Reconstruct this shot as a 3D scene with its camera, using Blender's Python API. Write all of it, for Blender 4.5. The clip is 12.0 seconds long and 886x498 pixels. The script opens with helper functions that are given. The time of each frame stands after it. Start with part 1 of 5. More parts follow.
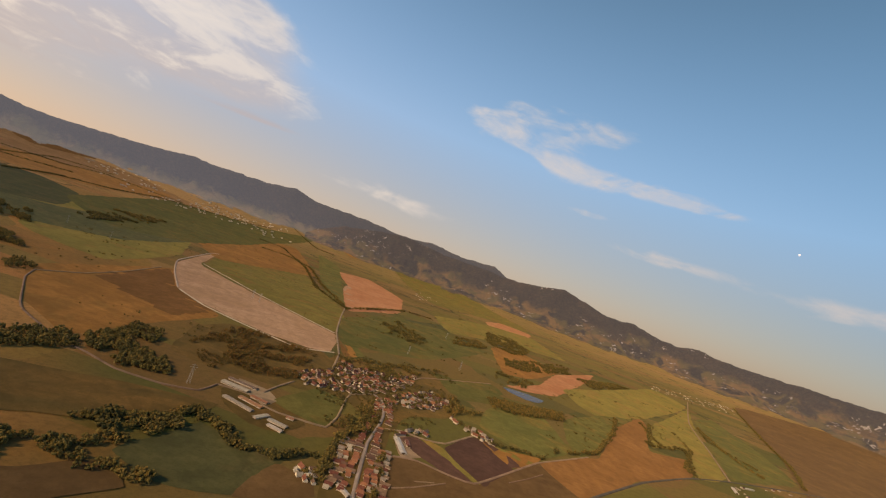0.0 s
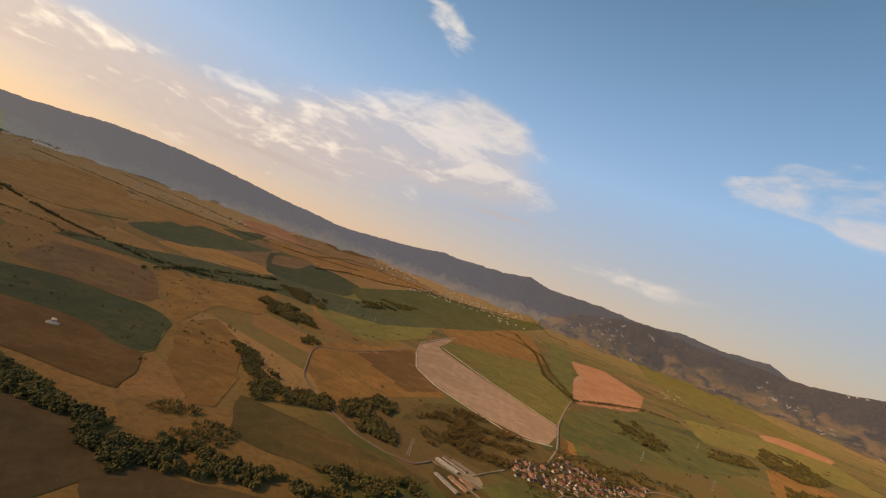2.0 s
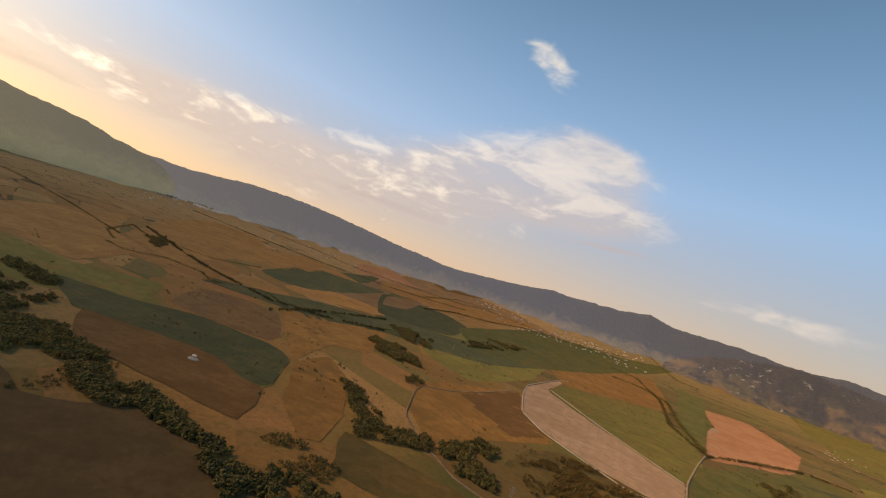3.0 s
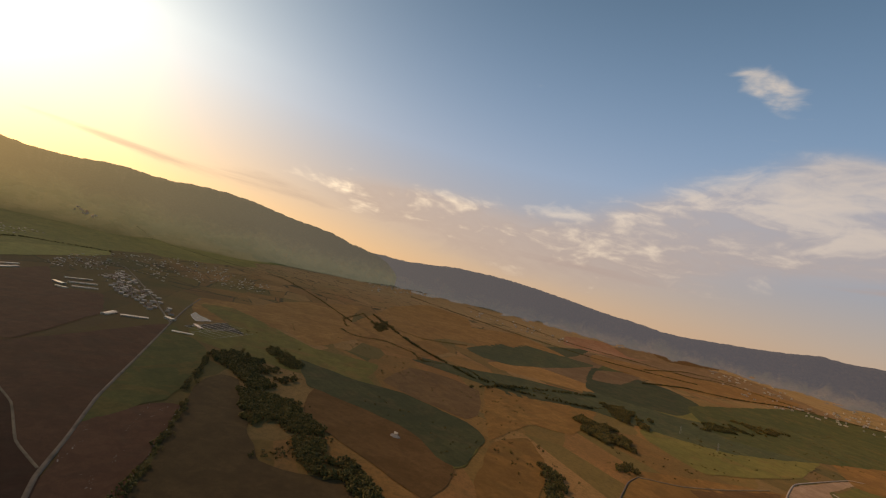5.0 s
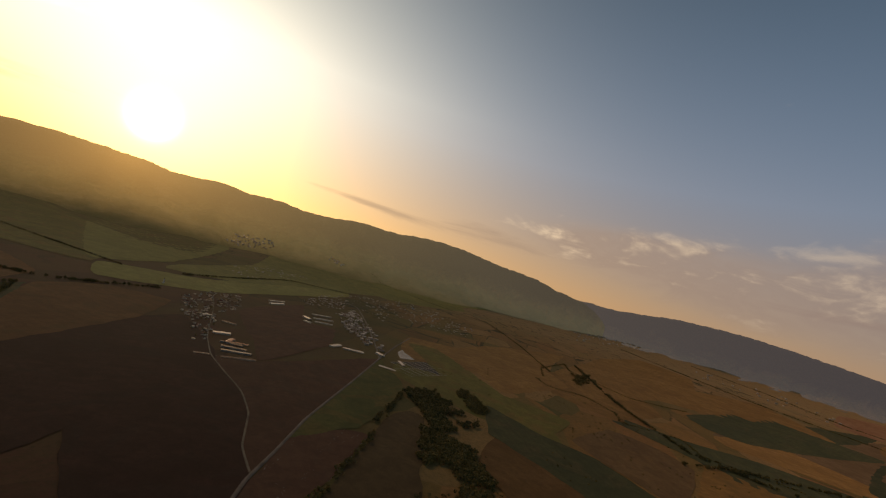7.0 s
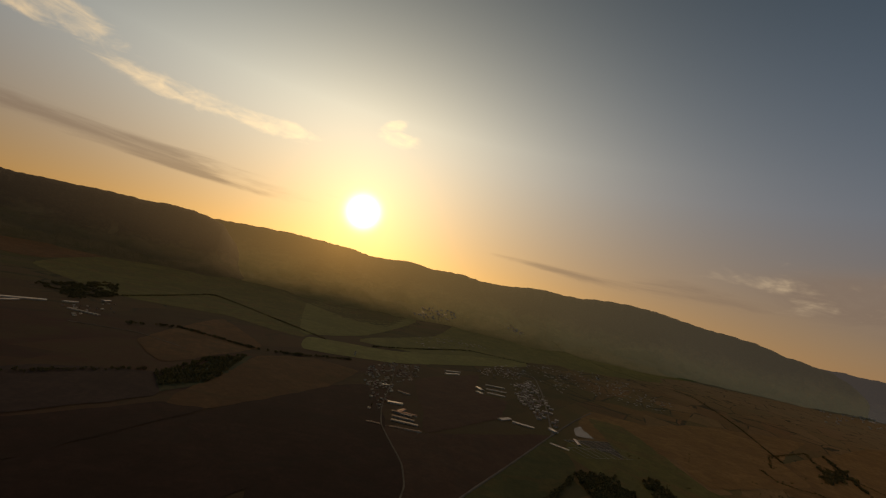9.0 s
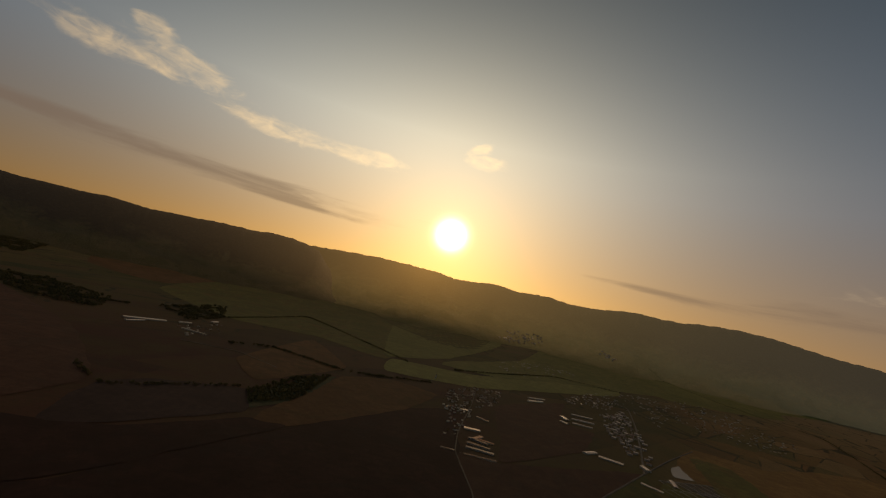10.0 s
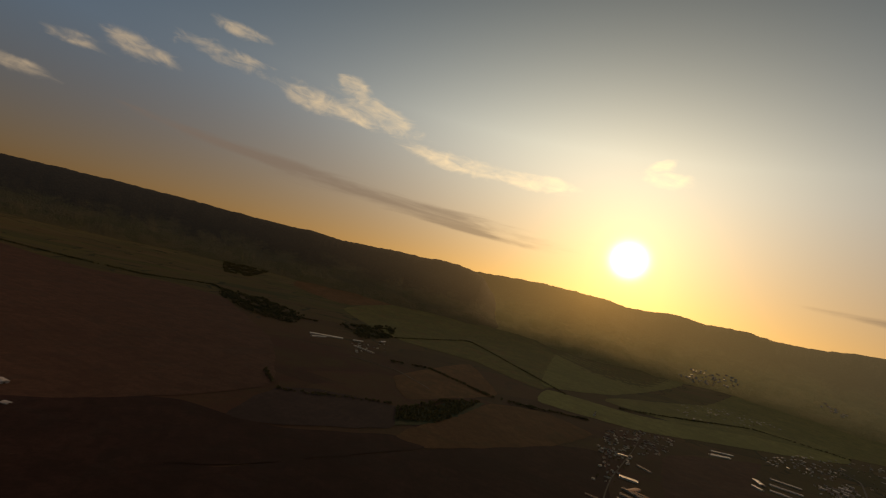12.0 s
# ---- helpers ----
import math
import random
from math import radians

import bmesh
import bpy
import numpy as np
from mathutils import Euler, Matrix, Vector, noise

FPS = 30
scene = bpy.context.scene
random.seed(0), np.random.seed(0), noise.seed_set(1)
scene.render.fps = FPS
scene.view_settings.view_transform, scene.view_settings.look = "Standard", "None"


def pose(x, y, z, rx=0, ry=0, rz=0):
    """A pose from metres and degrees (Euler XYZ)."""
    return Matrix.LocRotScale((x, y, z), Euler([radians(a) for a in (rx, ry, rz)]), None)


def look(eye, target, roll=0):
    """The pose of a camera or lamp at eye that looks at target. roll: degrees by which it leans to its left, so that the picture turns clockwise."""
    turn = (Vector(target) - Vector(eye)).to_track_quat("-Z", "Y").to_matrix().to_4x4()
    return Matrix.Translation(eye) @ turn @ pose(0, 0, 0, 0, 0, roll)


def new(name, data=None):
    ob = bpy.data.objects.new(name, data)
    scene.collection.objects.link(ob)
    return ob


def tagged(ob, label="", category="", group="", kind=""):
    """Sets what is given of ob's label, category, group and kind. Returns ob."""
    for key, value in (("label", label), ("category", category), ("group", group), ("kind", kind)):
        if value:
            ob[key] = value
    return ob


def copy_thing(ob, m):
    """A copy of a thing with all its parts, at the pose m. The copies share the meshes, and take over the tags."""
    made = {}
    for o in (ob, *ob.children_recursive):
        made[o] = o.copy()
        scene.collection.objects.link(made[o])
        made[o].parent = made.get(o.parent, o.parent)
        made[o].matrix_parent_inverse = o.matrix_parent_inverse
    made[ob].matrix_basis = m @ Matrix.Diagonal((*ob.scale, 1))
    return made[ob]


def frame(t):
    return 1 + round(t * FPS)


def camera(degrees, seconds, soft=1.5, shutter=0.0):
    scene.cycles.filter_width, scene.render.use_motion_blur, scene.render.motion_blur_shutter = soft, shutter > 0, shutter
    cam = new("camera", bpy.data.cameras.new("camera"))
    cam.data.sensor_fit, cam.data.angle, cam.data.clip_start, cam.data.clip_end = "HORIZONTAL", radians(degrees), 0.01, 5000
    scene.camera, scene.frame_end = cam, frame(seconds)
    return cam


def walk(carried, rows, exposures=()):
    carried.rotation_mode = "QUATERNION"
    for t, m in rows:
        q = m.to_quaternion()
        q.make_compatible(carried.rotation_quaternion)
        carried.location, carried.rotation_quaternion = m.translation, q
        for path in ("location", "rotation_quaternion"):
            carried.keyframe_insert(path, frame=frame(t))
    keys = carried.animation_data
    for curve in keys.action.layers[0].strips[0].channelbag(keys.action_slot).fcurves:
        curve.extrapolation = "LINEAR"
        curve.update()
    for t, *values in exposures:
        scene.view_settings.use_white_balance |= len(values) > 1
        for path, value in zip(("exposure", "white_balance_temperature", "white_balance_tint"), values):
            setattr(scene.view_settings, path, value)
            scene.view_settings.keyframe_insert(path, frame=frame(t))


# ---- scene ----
from mathutils.bvhtree import BVHTree
from mathutils.geometry import delaunay_2d_cdt

cam = camera(87.4, 12.0, soft=1.2)

# seconds, place, heading, pitch, lean to the left
ROWS = [
    (0.0, -0.8, 1.5, 249.5, 1.16, 2.67, 19.93),
    (0.5, 12.7, -1.9, 253.8, 9.07, 2.64, 20.08),
    (1.0, 25.1, -2.0, 257.7, 16.83, 2.71, 20.72),
    (1.5, 36.2, 0.8, 261.3, 24.45, 2.56, 19.89),
    (2.0, 45.9, 6.1, 264.7, 31.79, 2.75, 20.11),
    (2.5, 54.0, 13.7, 267.9, 39.08, 2.84, 19.78),
    (3.0, 60.6, 23.3, 271.0, 45.99, 2.82, 18.86),
    (5.0, 69.9, 75.0, 283.8, 72.47, 4.20, 14.29),
    (5.5, 67.8, 90.0, 287.3, 78.80, 4.23, 14.36),
    (6.0, 64.0, 105.3, 291.0, 85.13, 3.13, 15.85),
    (6.5, 58.5, 120.7, 294.8, 91.75, 2.77, 15.91),
    (7.0, 51.3, 135.9, 298.9, 98.68, 3.04, 15.75),
    (9.0, 7.5, 191.6, 317.1, 122.40, 5.40, 13.13),
    (9.5, -6.6, 203.2, 321.9, 128.17, 5.66, 13.29),
    (10.0, -21.8, 213.7, 326.8, 133.61, 5.64, 13.20),
    (10.5, -37.8, 222.8, 331.7, 139.08, 5.59, 12.56),
    (11.0, -54.4, 230.4, 336.6, 144.23, 5.41, 13.31),
    (11.5, -71.5, 236.5, 341.3, 149.72, 4.97, 13.10),
    (12.0, -88.8, 240.8, 345.8, 154.67, 3.72, 14.35),
]


def toward(azimuth, elevation):
    a, e = radians(azimuth), radians(elevation)
    return Vector((-math.sin(a) * math.cos(e), math.cos(a) * math.cos(e), math.sin(e)))


def flight(x, y, z, yaw, pitch, lean):
    eye = Vector((x, y, z))
    return look(eye, eye + toward(yaw, pitch), lean)


EXPOSURES = [(0, 1.08, 6900, 15), (3, 1.15, 6900, 14), (5, 0.70, 7300, 17), (6, 0.38, 7600, 20), (7, 0.02, 7850, 20), (9, -0.78, 8150, 19), (10.5, -0.92, 8250, 20), (12, -0.72, 8150, 18)]
walk(cam, [(t, flight(*row)) for t, *row in ROWS], EXPOSURES)

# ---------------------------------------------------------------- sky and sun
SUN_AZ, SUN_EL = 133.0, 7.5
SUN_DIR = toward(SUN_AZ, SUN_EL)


class Nodes:
    """Short hand for building a node tree."""

    def __init__(self, tree):
        self.tree = tree

    def node(self, kind, operation="", feature=""):
        n = self.tree.nodes.new(kind)
        if operation:
            n.operation = operation
        if feature:
            n.feature = feature
        return n

    def put(self, socket, value):
        if isinstance(value, bpy.types.NodeSocket):
            self.tree.links.new(value, socket)
        elif value is not None:
            socket.default_value = value

    def math(self, op, a, b=None, c=None, clamp=False):
        n = self.node("ShaderNodeMath", operation=op)
        n.use_clamp = clamp
        for s, v in zip(n.inputs, (a, b, c)):
            self.put(s, v)
        return n.outputs[0]

    def step(self, value, low, high, to_low=0.0, to_high=1.0):
        n = self.node("ShaderNodeMapRange")
        n.interpolation_type = "SMOOTHSTEP"
        for s, v in zip(n.inputs, (value, low, high, to_low, to_high)):
            self.put(s, v)
        return n.outputs[0]

    def mix(self, factor, a, b, blend="MIX"):
        n = self.node("ShaderNodeMix")
        n.data_type, n.blend_type = "RGBA", blend
        self.put(n.inputs[0], factor)
        for s, v in ((n.inputs[6], a), (n.inputs[7], b)):
            self.put(s, v if isinstance(v, bpy.types.NodeSocket) else (*v, 1))
        return n.outputs[2]

    def noise(self, vector, scale, detail=4.0, rough=0.55, distort=0.0):
        n = self.node("ShaderNodeTexNoise")
        self.put(n.inputs["Vector"], vector)
        for k, v in (("Scale", scale), ("Detail", detail), ("Roughness", rough), ("Distortion", distort)):
            n.inputs[k].default_value = v
        return n.outputs["Fac"]

    def ramp(self, value, *stops):
        n = self.node("ShaderNodeValToRGB")
        self.put(n.inputs[0], value)
        e = n.color_ramp.elements
        while len(e) < len(stops):
            e.new(0.5)
        for k, (place, colour) in zip(e, stops):
            k.position, k.color = place, (*colour, 1)
        return n.outputs[0]

    def vec(self, x, y, z):
        n = self.node("ShaderNodeCombineXYZ")
        for s, v in zip(n.inputs, (x, y, z)):
            self.put(s, v)
        return n.outputs[0]


world = bpy.data.worlds.new("evening_sky")
scene.world = world
world.use_nodes = True
W = Nodes(world.node_tree)
way = W.node("ShaderNodeTexCoord").outputs["Generated"]
split = W.node("ShaderNodeSeparateXYZ")
W.put(split.inputs[0], way)
el = W.math("MULTIPLY", W.math("ARCSINE", split.outputs[2]), 180 / math.pi)
# azimuth from the middle of the view's sweep, so that the seam lies behind
mid = radians(75)
east = W.math("SUBTRACT", W.math("MULTIPLY", split.outputs[1], -math.sin(mid)), W.math("MULTIPLY", split.outputs[0], math.cos(mid)))
north = W.math("SUBTRACT", W.math("MULTIPLY", split.outputs[1], math.cos(mid)), W.math("MULTIPLY", split.outputs[0], math.sin(mid)))
az = W.math("ADD", W.math("MULTIPLY", W.math("ARCTAN2", east, north), 180 / math.pi), 75.0)
dot = W.node("ShaderNodeVectorMath", operation="DOT_PRODUCT")
W.put(dot.inputs[0], way)
dot.inputs[1].default_value = SUN_DIR
off = W.math("MULTIPLY", W.math("ARCCOSINE", W.math("MINIMUM", dot.outputs["Value"], 0.999999)), 180 / math.pi)

sky = W.node("ShaderNodeTexSky")
sky.sky_type, sky.sun_disc = "NISHITA", False
sky.sun_elevation, sky.sun_rotation = radians(SUN_EL), radians(-SUN_AZ)
sky.altitude, sky.air_density, sky.dust_density, sky.ozone_density = 500, 1.0, 1.5, 1.0
air = W.mix(1.0, sky.outputs[0], (0.0255, 0.026, 0.0175), "MULTIPLY")


def fade(value, reach):
    """e to the power of -value / reach"""
    return W.math("EXPONENT", W.math("MULTIPLY", value, -1.0 / reach))


def bell(value, middle, reach):
    d = W.math("DIVIDE", W.math("SUBTRACT", value, middle), reach)
    return W.math("EXPONENT", W.math("MULTIPLY", W.math("MULTIPLY", d, d), -1.0))


def glow(colour, amount, strength):
    global air
    shade = W.mix(1.0, W.vec(amount, amount, amount), tuple(c * strength for c in colour), "MULTIPLY")
    air = W.mix(1.0, air, shade, "ADD")


up = W.math("MAXIMUM", el, 0.0)
above = W.math("SUBTRACT", el, 16.0)
glow((0.162, 0.113, 0.04), fade(off, 3.6), 2.0)                      # close round the sun
glow((0.80, 0.72, 0.40), fade(off, 11.0), 2.0)                    # wide glow round the sun
glow((1.70, 0.86, 0.13), W.math("MULTIPLY", fade(up, 11.0), fade(off, 28.0)), 2.0)  # reddened air below it
glow((0.228, 0.172, 0.135), W.math("MULTIPLY", fade(up, 14.0), bell(az, 40.0, 114.0)), 2.0)  # mauve haze over the plain
glow((0.019, 0.018, 0.015), fade(up, 9.7), 2.0)                      # dusty air over the horizon
glow((0.17, 0.50, 0.95), W.math("MULTIPLY", W.math("SUBTRACT", 1.0, fade(up, 45.8)), fade(W.math("MAXIMUM", above, 0.0), 17.0)), 2.0)  # clear blue above
clear_up = W.math("SUBTRACT", 1.0, fade(up, 11.0))
veil_dot = W.node("ShaderNodeVectorMath", operation="DOT_PRODUCT")
W.put(veil_dot.inputs[0], way)
veil_dot.inputs[1].default_value = toward(138.0, 10.0)
veil_off = W.math("MULTIPLY", W.math("ARCCOSINE", W.math("MINIMUM", veil_dot.outputs["Value"], 0.999999)), 180 / math.pi)
high = fade(W.math("MAXIMUM", W.math("SUBTRACT", el, 19.0), 0.0), 10.5)
veil = W.math("MULTIPLY", W.math("MULTIPLY", clear_up, clear_up), W.math("MULTIPLY", bell(veil_off, 0.0, 29.0), high))
glow((0.99, 1.20, 1.11), veil, 2.0)  # pale veil over the sun
glow((1.0, 0.97, 0.85), bell(off, 0.0, 1.3), 26.0)                  # the veiled sun itself


def cloud_mask(*blobs):
    """Sum of soft oval patches: azimuth, elevation, half width, half height, tilt."""
    total = 0.0
    for a, e, w, h, tilt in blobs:
        drift = W.math("MULTIPLY", W.math("SUBTRACT", az, a), tilt)
        lift = W.math("SUBTRACT", W.math("SUBTRACT", el, e), drift)
        total = W.math("ADD", W.math("MULTIPLY", bell(az, a, w), bell(lift, 0.0, h)), total)
    return total


swirl = W.noise(W.vec(W.math("MULTIPLY", az, 0.10), W.math("MULTIPLY", el, 0.22), 7.0), 1.0, 3.0, 0.5)
coarse = W.noise(W.vec(W.math("ADD", W.math("MULTIPLY", az, 0.15), swirl), W.math("MULTIPLY", el, 0.42), swirl), 1.0, 7.0, 0.55, 0.6)
curl = W.noise(W.vec(W.math("MULTIPLY", az, 0.5), W.math("ADD", W.math("MULTIPLY", el, 1.1), swirl), 1.0), 1.0, 5.0, 0.55, 0.8)
fleece = W.math("ADD", W.math("MULTIPLY", coarse, 0.8), W.math("MULTIPLY", curl, 0.2))
thread = W.noise(W.vec(W.math("MULTIPLY", az, 0.07), W.math("MULTIPLY", el, 0.75), 3.0), 1.0, 6.0, 0.6, 0.4)

bank = cloud_mask((37.8, 15.5, 10, 4.2, 0.0), (46.9, 11.5, 10, 4.2, 0.0), (61.4, 7.0, 16, 4.2, 0.0), (30.8, 18.5, 6, 2.6, 0.2), (77.8, 8.2, 12, 2.8, 0.0), (30.8, 12.0, 10, 3.0, 0.0))
wisps = cloud_mask((-2.5, 21.5, 3, 1.2, 0.1), (1.0, 19.2, 4, 1.4, 0.1), (-11.0, 21.3, 7, 1.7, -0.1), (-5.0, 18.6, 6, 1.5, 0.0), (-10.4, 16.6, 6, 1.3, 0.1), (-18.5, 16.6, 7, 1.1, 0.0), (-26.0, 16.0, 5, 0.6, 0.0), (-14.0, 12.3, 4, 0.6, 0.0), (-24.5, 9.6, 7, 0.8, 0.0), (-41.0, 9.2, 6, 1.2, 0.0), (8.7, 6.2, 9, 1.1, 0.0), (40.9, 27.3, 4.2, 2.0, 0.45))
small = cloud_mask((131, 17, 3.0, 1.2, 0), (131.5, 18.7, 1.4, 0.6, -0.3), (144.4, 14.3, 5, 1.2, 0), (155, 14.2, 8, 1.3, 0), (164.5, 16.6, 3.4, 1.6, 0), (167.8, 17.2, 2.6, 1.7, 0), (170.6, 19.6, 2.4, 1.2, 0), (174.3, 16.3, 4.6, 1.7, 0), (184.2, 17.3, 5.5, 1.3, 0), (183, 20.3, 4, 0.9, 0), (192, 14.8, 4, 1.1, 0), (197, 13.2, 2.6, 0.8, 0), (200, 9.2, 3.4, 0.8, 0))
streaks = cloud_mask((96.0, 6.0, 11, 1.15, 0.0), (110.0, 5.9, 7, 0.5, 0.03), (158.5, 7.7, 20, 1.35, 0.0), (150.5, 6.6, 7, 0.45, 0.03), (178.5, 8.6, 14, 0.8, 0.02), (28.8, 8.9, 7, 0.5, -0.05), (57.2, 6.0, 14, 0.8, 0.0))


def cover(mask, grain, edge, soft):
    return W.step(W.math("ADD", mask, W.math("MULTIPLY", W.math("SUBTRACT", grain, 0.5), 2.1)), edge, edge + soft)


sunward = fade(off, 38.0)
lit = W.mix(sunward, (0.53, 0.49, 0.48), (5.6, 4.8, 3.1))
shaded = W.mix(sunward, (0.46, 0.40, 0.40), (0.88, 0.65, 0.40))
dust = W.mix(sunward, (0.50, 0.46, 0.45), (1.5, 1.05, 0.6))
air = W.mix(W.math("MULTIPLY", W.step(bank, 0.25, 1.1), 0.5), air, dust)
body = W.mix(W.step(W.math("ADD", fleece, W.math("MULTIPLY", W.math("SUBTRACT", el, 12.0), 0.02)), 0.40, 0.62), shaded, lit)
air = W.mix(W.math("MULTIPLY", cover(W.math("MINIMUM", bank, 0.85), fleece, 0.36, 0.9), 0.52), air, body)
air = W.mix(W.math("MULTIPLY", cover(W.math("MINIMUM", wisps, 0.85), fleece, 0.42, 0.95), 0.75), air, lit)
wool = W.math("ADD", W.math("MULTIPLY", coarse, 0.6), W.math("MULTIPLY", curl, 0.4))
air = W.mix(W.math("MULTIPLY", cover(W.math("MINIMUM", small, 0.8), wool, 0.40, 0.9), 0.85), air, lit)
air = W.mix(W.math("MULTIPLY", cover(streaks, thread, 0.42, 0.9), 0.6), air, shaded)
back = world.node_tree.nodes["Background"]
W.put(back.inputs[0], air)
back.inputs[1].default_value = 0.5

# lamp stands far higher than the sky's sun, to keep ridge shadows short
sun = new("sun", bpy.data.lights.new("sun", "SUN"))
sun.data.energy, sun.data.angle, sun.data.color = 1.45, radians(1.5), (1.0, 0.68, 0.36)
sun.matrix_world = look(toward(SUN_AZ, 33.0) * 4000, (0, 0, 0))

# ---------------------------------------------------------------- materials


def material(name, rough=0.95, spec=0.2):
    m = bpy.data.materials.new(name)
    m.use_nodes = True
    n = Nodes(m.node_tree)
    bsdf = m.node_tree.nodes["Principled BSDF"]
    bsdf.inputs["Roughness"].default_value = rough
    bsdf.inputs["Specular IOR Level"].default_value = spec
    if rough > 0.78:
        bsdf.inputs["Diffuse Roughness"].default_value = 1.0
    return m, n, bsdf


def place_of(n):
    return n.node("ShaderNodeNewGeometry").outputs["Position"]


def bump(n, bsdf, height, strength, distance):
    b = n.node("ShaderNodeBump")
    b.inputs["Strength"].default_value, b.inputs["Distance"].default_value = strength, distance
    n.put(b.inputs["Height"], height)
    n.put(bsdf.inputs["Normal"], b.outputs[0])


def field_material(name, low, high, turn=0.0, row=0.0, patchy=0.5, other=None):
    """Farm soil or crop: broad stains, fine clods, drilled rows of the given width and heading."""
    m, n, bsdf = material(name, 0.97, 0.1)
    p = place_of(n)
    own = n.node("ShaderNodeObjectInfo").outputs["Random"]
    broad = n.noise(p, 0.006, 4.0, 0.6, 0.8)
    fine = n.noise(p, 0.12, 5.0, 0.7)
    c = n.mix(n.step(broad, 0.34, 0.68), low, high)
    c = n.mix(n.math("MULTIPLY", n.step(n.noise(p, 0.45, 3.0, 0.7), 0.48, 0.7), 0.28), c, tuple(v * 0.45 for v in low))
    if other:
        c = n.mix(n.math("MULTIPLY", n.step(n.noise(p, 0.0115, 3.0, 0.5, 1.2), 0.5, 0.66), patchy), c, other)
    c = n.mix(n.math("MULTIPLY", n.step(fine, 0.35, 0.7), 0.35), c, tuple(v * 0.5 for v in low))
    c = n.mix(n.math("MULTIPLY", n.step(n.noise(p, 0.028, 5.0, 0.7, 0.6), 0.40, 0.64), 0.5), c, tuple(v * 0.62 for v in low))
    if row:
        turned = n.node("ShaderNodeMapping")
        n.put(turned.inputs["Vector"], p)
        n.put(turned.inputs["Rotation"], n.vec(0.0, 0.0, n.math("ADD", n.math("MULTIPLY", own, 2.6), turn)))
        wave = n.node("ShaderNodeTexWave")
        n.put(wave.inputs["Vector"], turned.outputs[0])
        wave.inputs["Scale"].default_value, wave.inputs["Distortion"].default_value, wave.inputs["Detail"].default_value = 0.31 / (row * 3.2), 4.0, 5.0
        wave.inputs["Detail Scale"].default_value = 0.4
        c = n.mix(n.math("MULTIPLY", wave.outputs["Fac"], 0.16), c, tuple(v * 0.6 for v in low))
    hsv = n.node("ShaderNodeHueSaturation")
    n.put(hsv.inputs["Color"], c)
    n.put(hsv.inputs["Value"], n.math("ADD", n.math("MULTIPLY", own, 0.3), 0.85))
    n.put(bsdf.inputs["Base Color"], hsv.outputs[0])
    bump(n, bsdf, fine, 0.5, 0.8)
    return m


pale = field_material("pale_stubble", (0.32, 0.20, 0.122), (0.40, 0.26, 0.17), 0.4, 9, 0.4, (0.30, 0.19, 0.10))
clay = field_material("clay_soil", (0.37, 0.165, 0.078), (0.44, 0.225, 0.115), 0.9, 9)
gold = field_material("golden_stubble", (0.26, 0.128, 0.033), (0.345, 0.170, 0.045), 0.2, 7, 0.5, (0.17, 0.105, 0.030))
straw = field_material("straw_stubble", (0.185, 0.092, 0.028), (0.235, 0.12, 0.04), 0.6, 8)
tan = field_material("tan_stubble", (0.24, 0.135, 0.060), (0.31, 0.18, 0.082), 1.2, 9, 0.5, (0.20, 0.11, 0.045))
olive = field_material("olive_pasture", (0.168, 0.142, 0.034), (0.228, 0.175, 0.042), 0, 0, 0.6, (0.24, 0.13, 0.04))
green = field_material("green_meadow", (0.098, 0.100, 0.027), (0.146, 0.130, 0.035), 0, 0, 0.5, (0.22, 0.13, 0.035))
dkgreen = field_material("young_crop", (0.074, 0.078, 0.032), (0.108, 0.102, 0.038), 0.3, 6, 0.6, (0.13, 0.098, 0.040))
meadow = field_material("yellow_green_meadow", (0.30, 0.255, 0.066), (0.38, 0.305, 0.080), 0, 0, 0.5, (0.27, 0.20, 0.060))
amber = field_material("amber_stubble", (0.33, 0.162, 0.045), (0.44, 0.222, 0.064), 0.3, 9, 0.5, (0.25, 0.125, 0.040))
rosy = field_material("reddish_stubble", (0.205, 0.112, 0.045), (0.27, 0.150, 0.058), 0.7, 9, 0.5, (0.25, 0.125, 0.045))
plough = field_material("ploughed_soil", (0.135, 0.060, 0.033), (0.175, 0.078, 0.043), 0.8, 8, 0.5, (0.10, 0.058, 0.036))
soil = field_material("rusty_soil", (0.23, 0.098, 0.034), (0.30, 0.135, 0.048), 0.1, 8, 0.6, (0.15, 0.085, 0.03))
brown = field_material("brown_stubble", (0.128, 0.078, 0.032), (0.168, 0.102, 0.042), 0.7, 8, 0.5, (0.10, 0.06, 0.026))
dark = field_material("dark_soil", (0.090, 0.050, 0.037), (0.120, 0.066, 0.048), 0.5, 6)
# dark ploughed soil, dimmed further to imitate land looked at against the light
dim = field_material("dimmed_ploughed_soil", (0.048, 0.0195, 0.013), (0.075, 0.030, 0.019), 0.8, 8, 0.5, (0.045, 0.026, 0.018))
scrub = field_material("rusty_scrub", (0.10, 0.072, 0.023), (0.17, 0.098, 0.028), 0, 0, 0.8, (0.08, 0.06, 0.02))


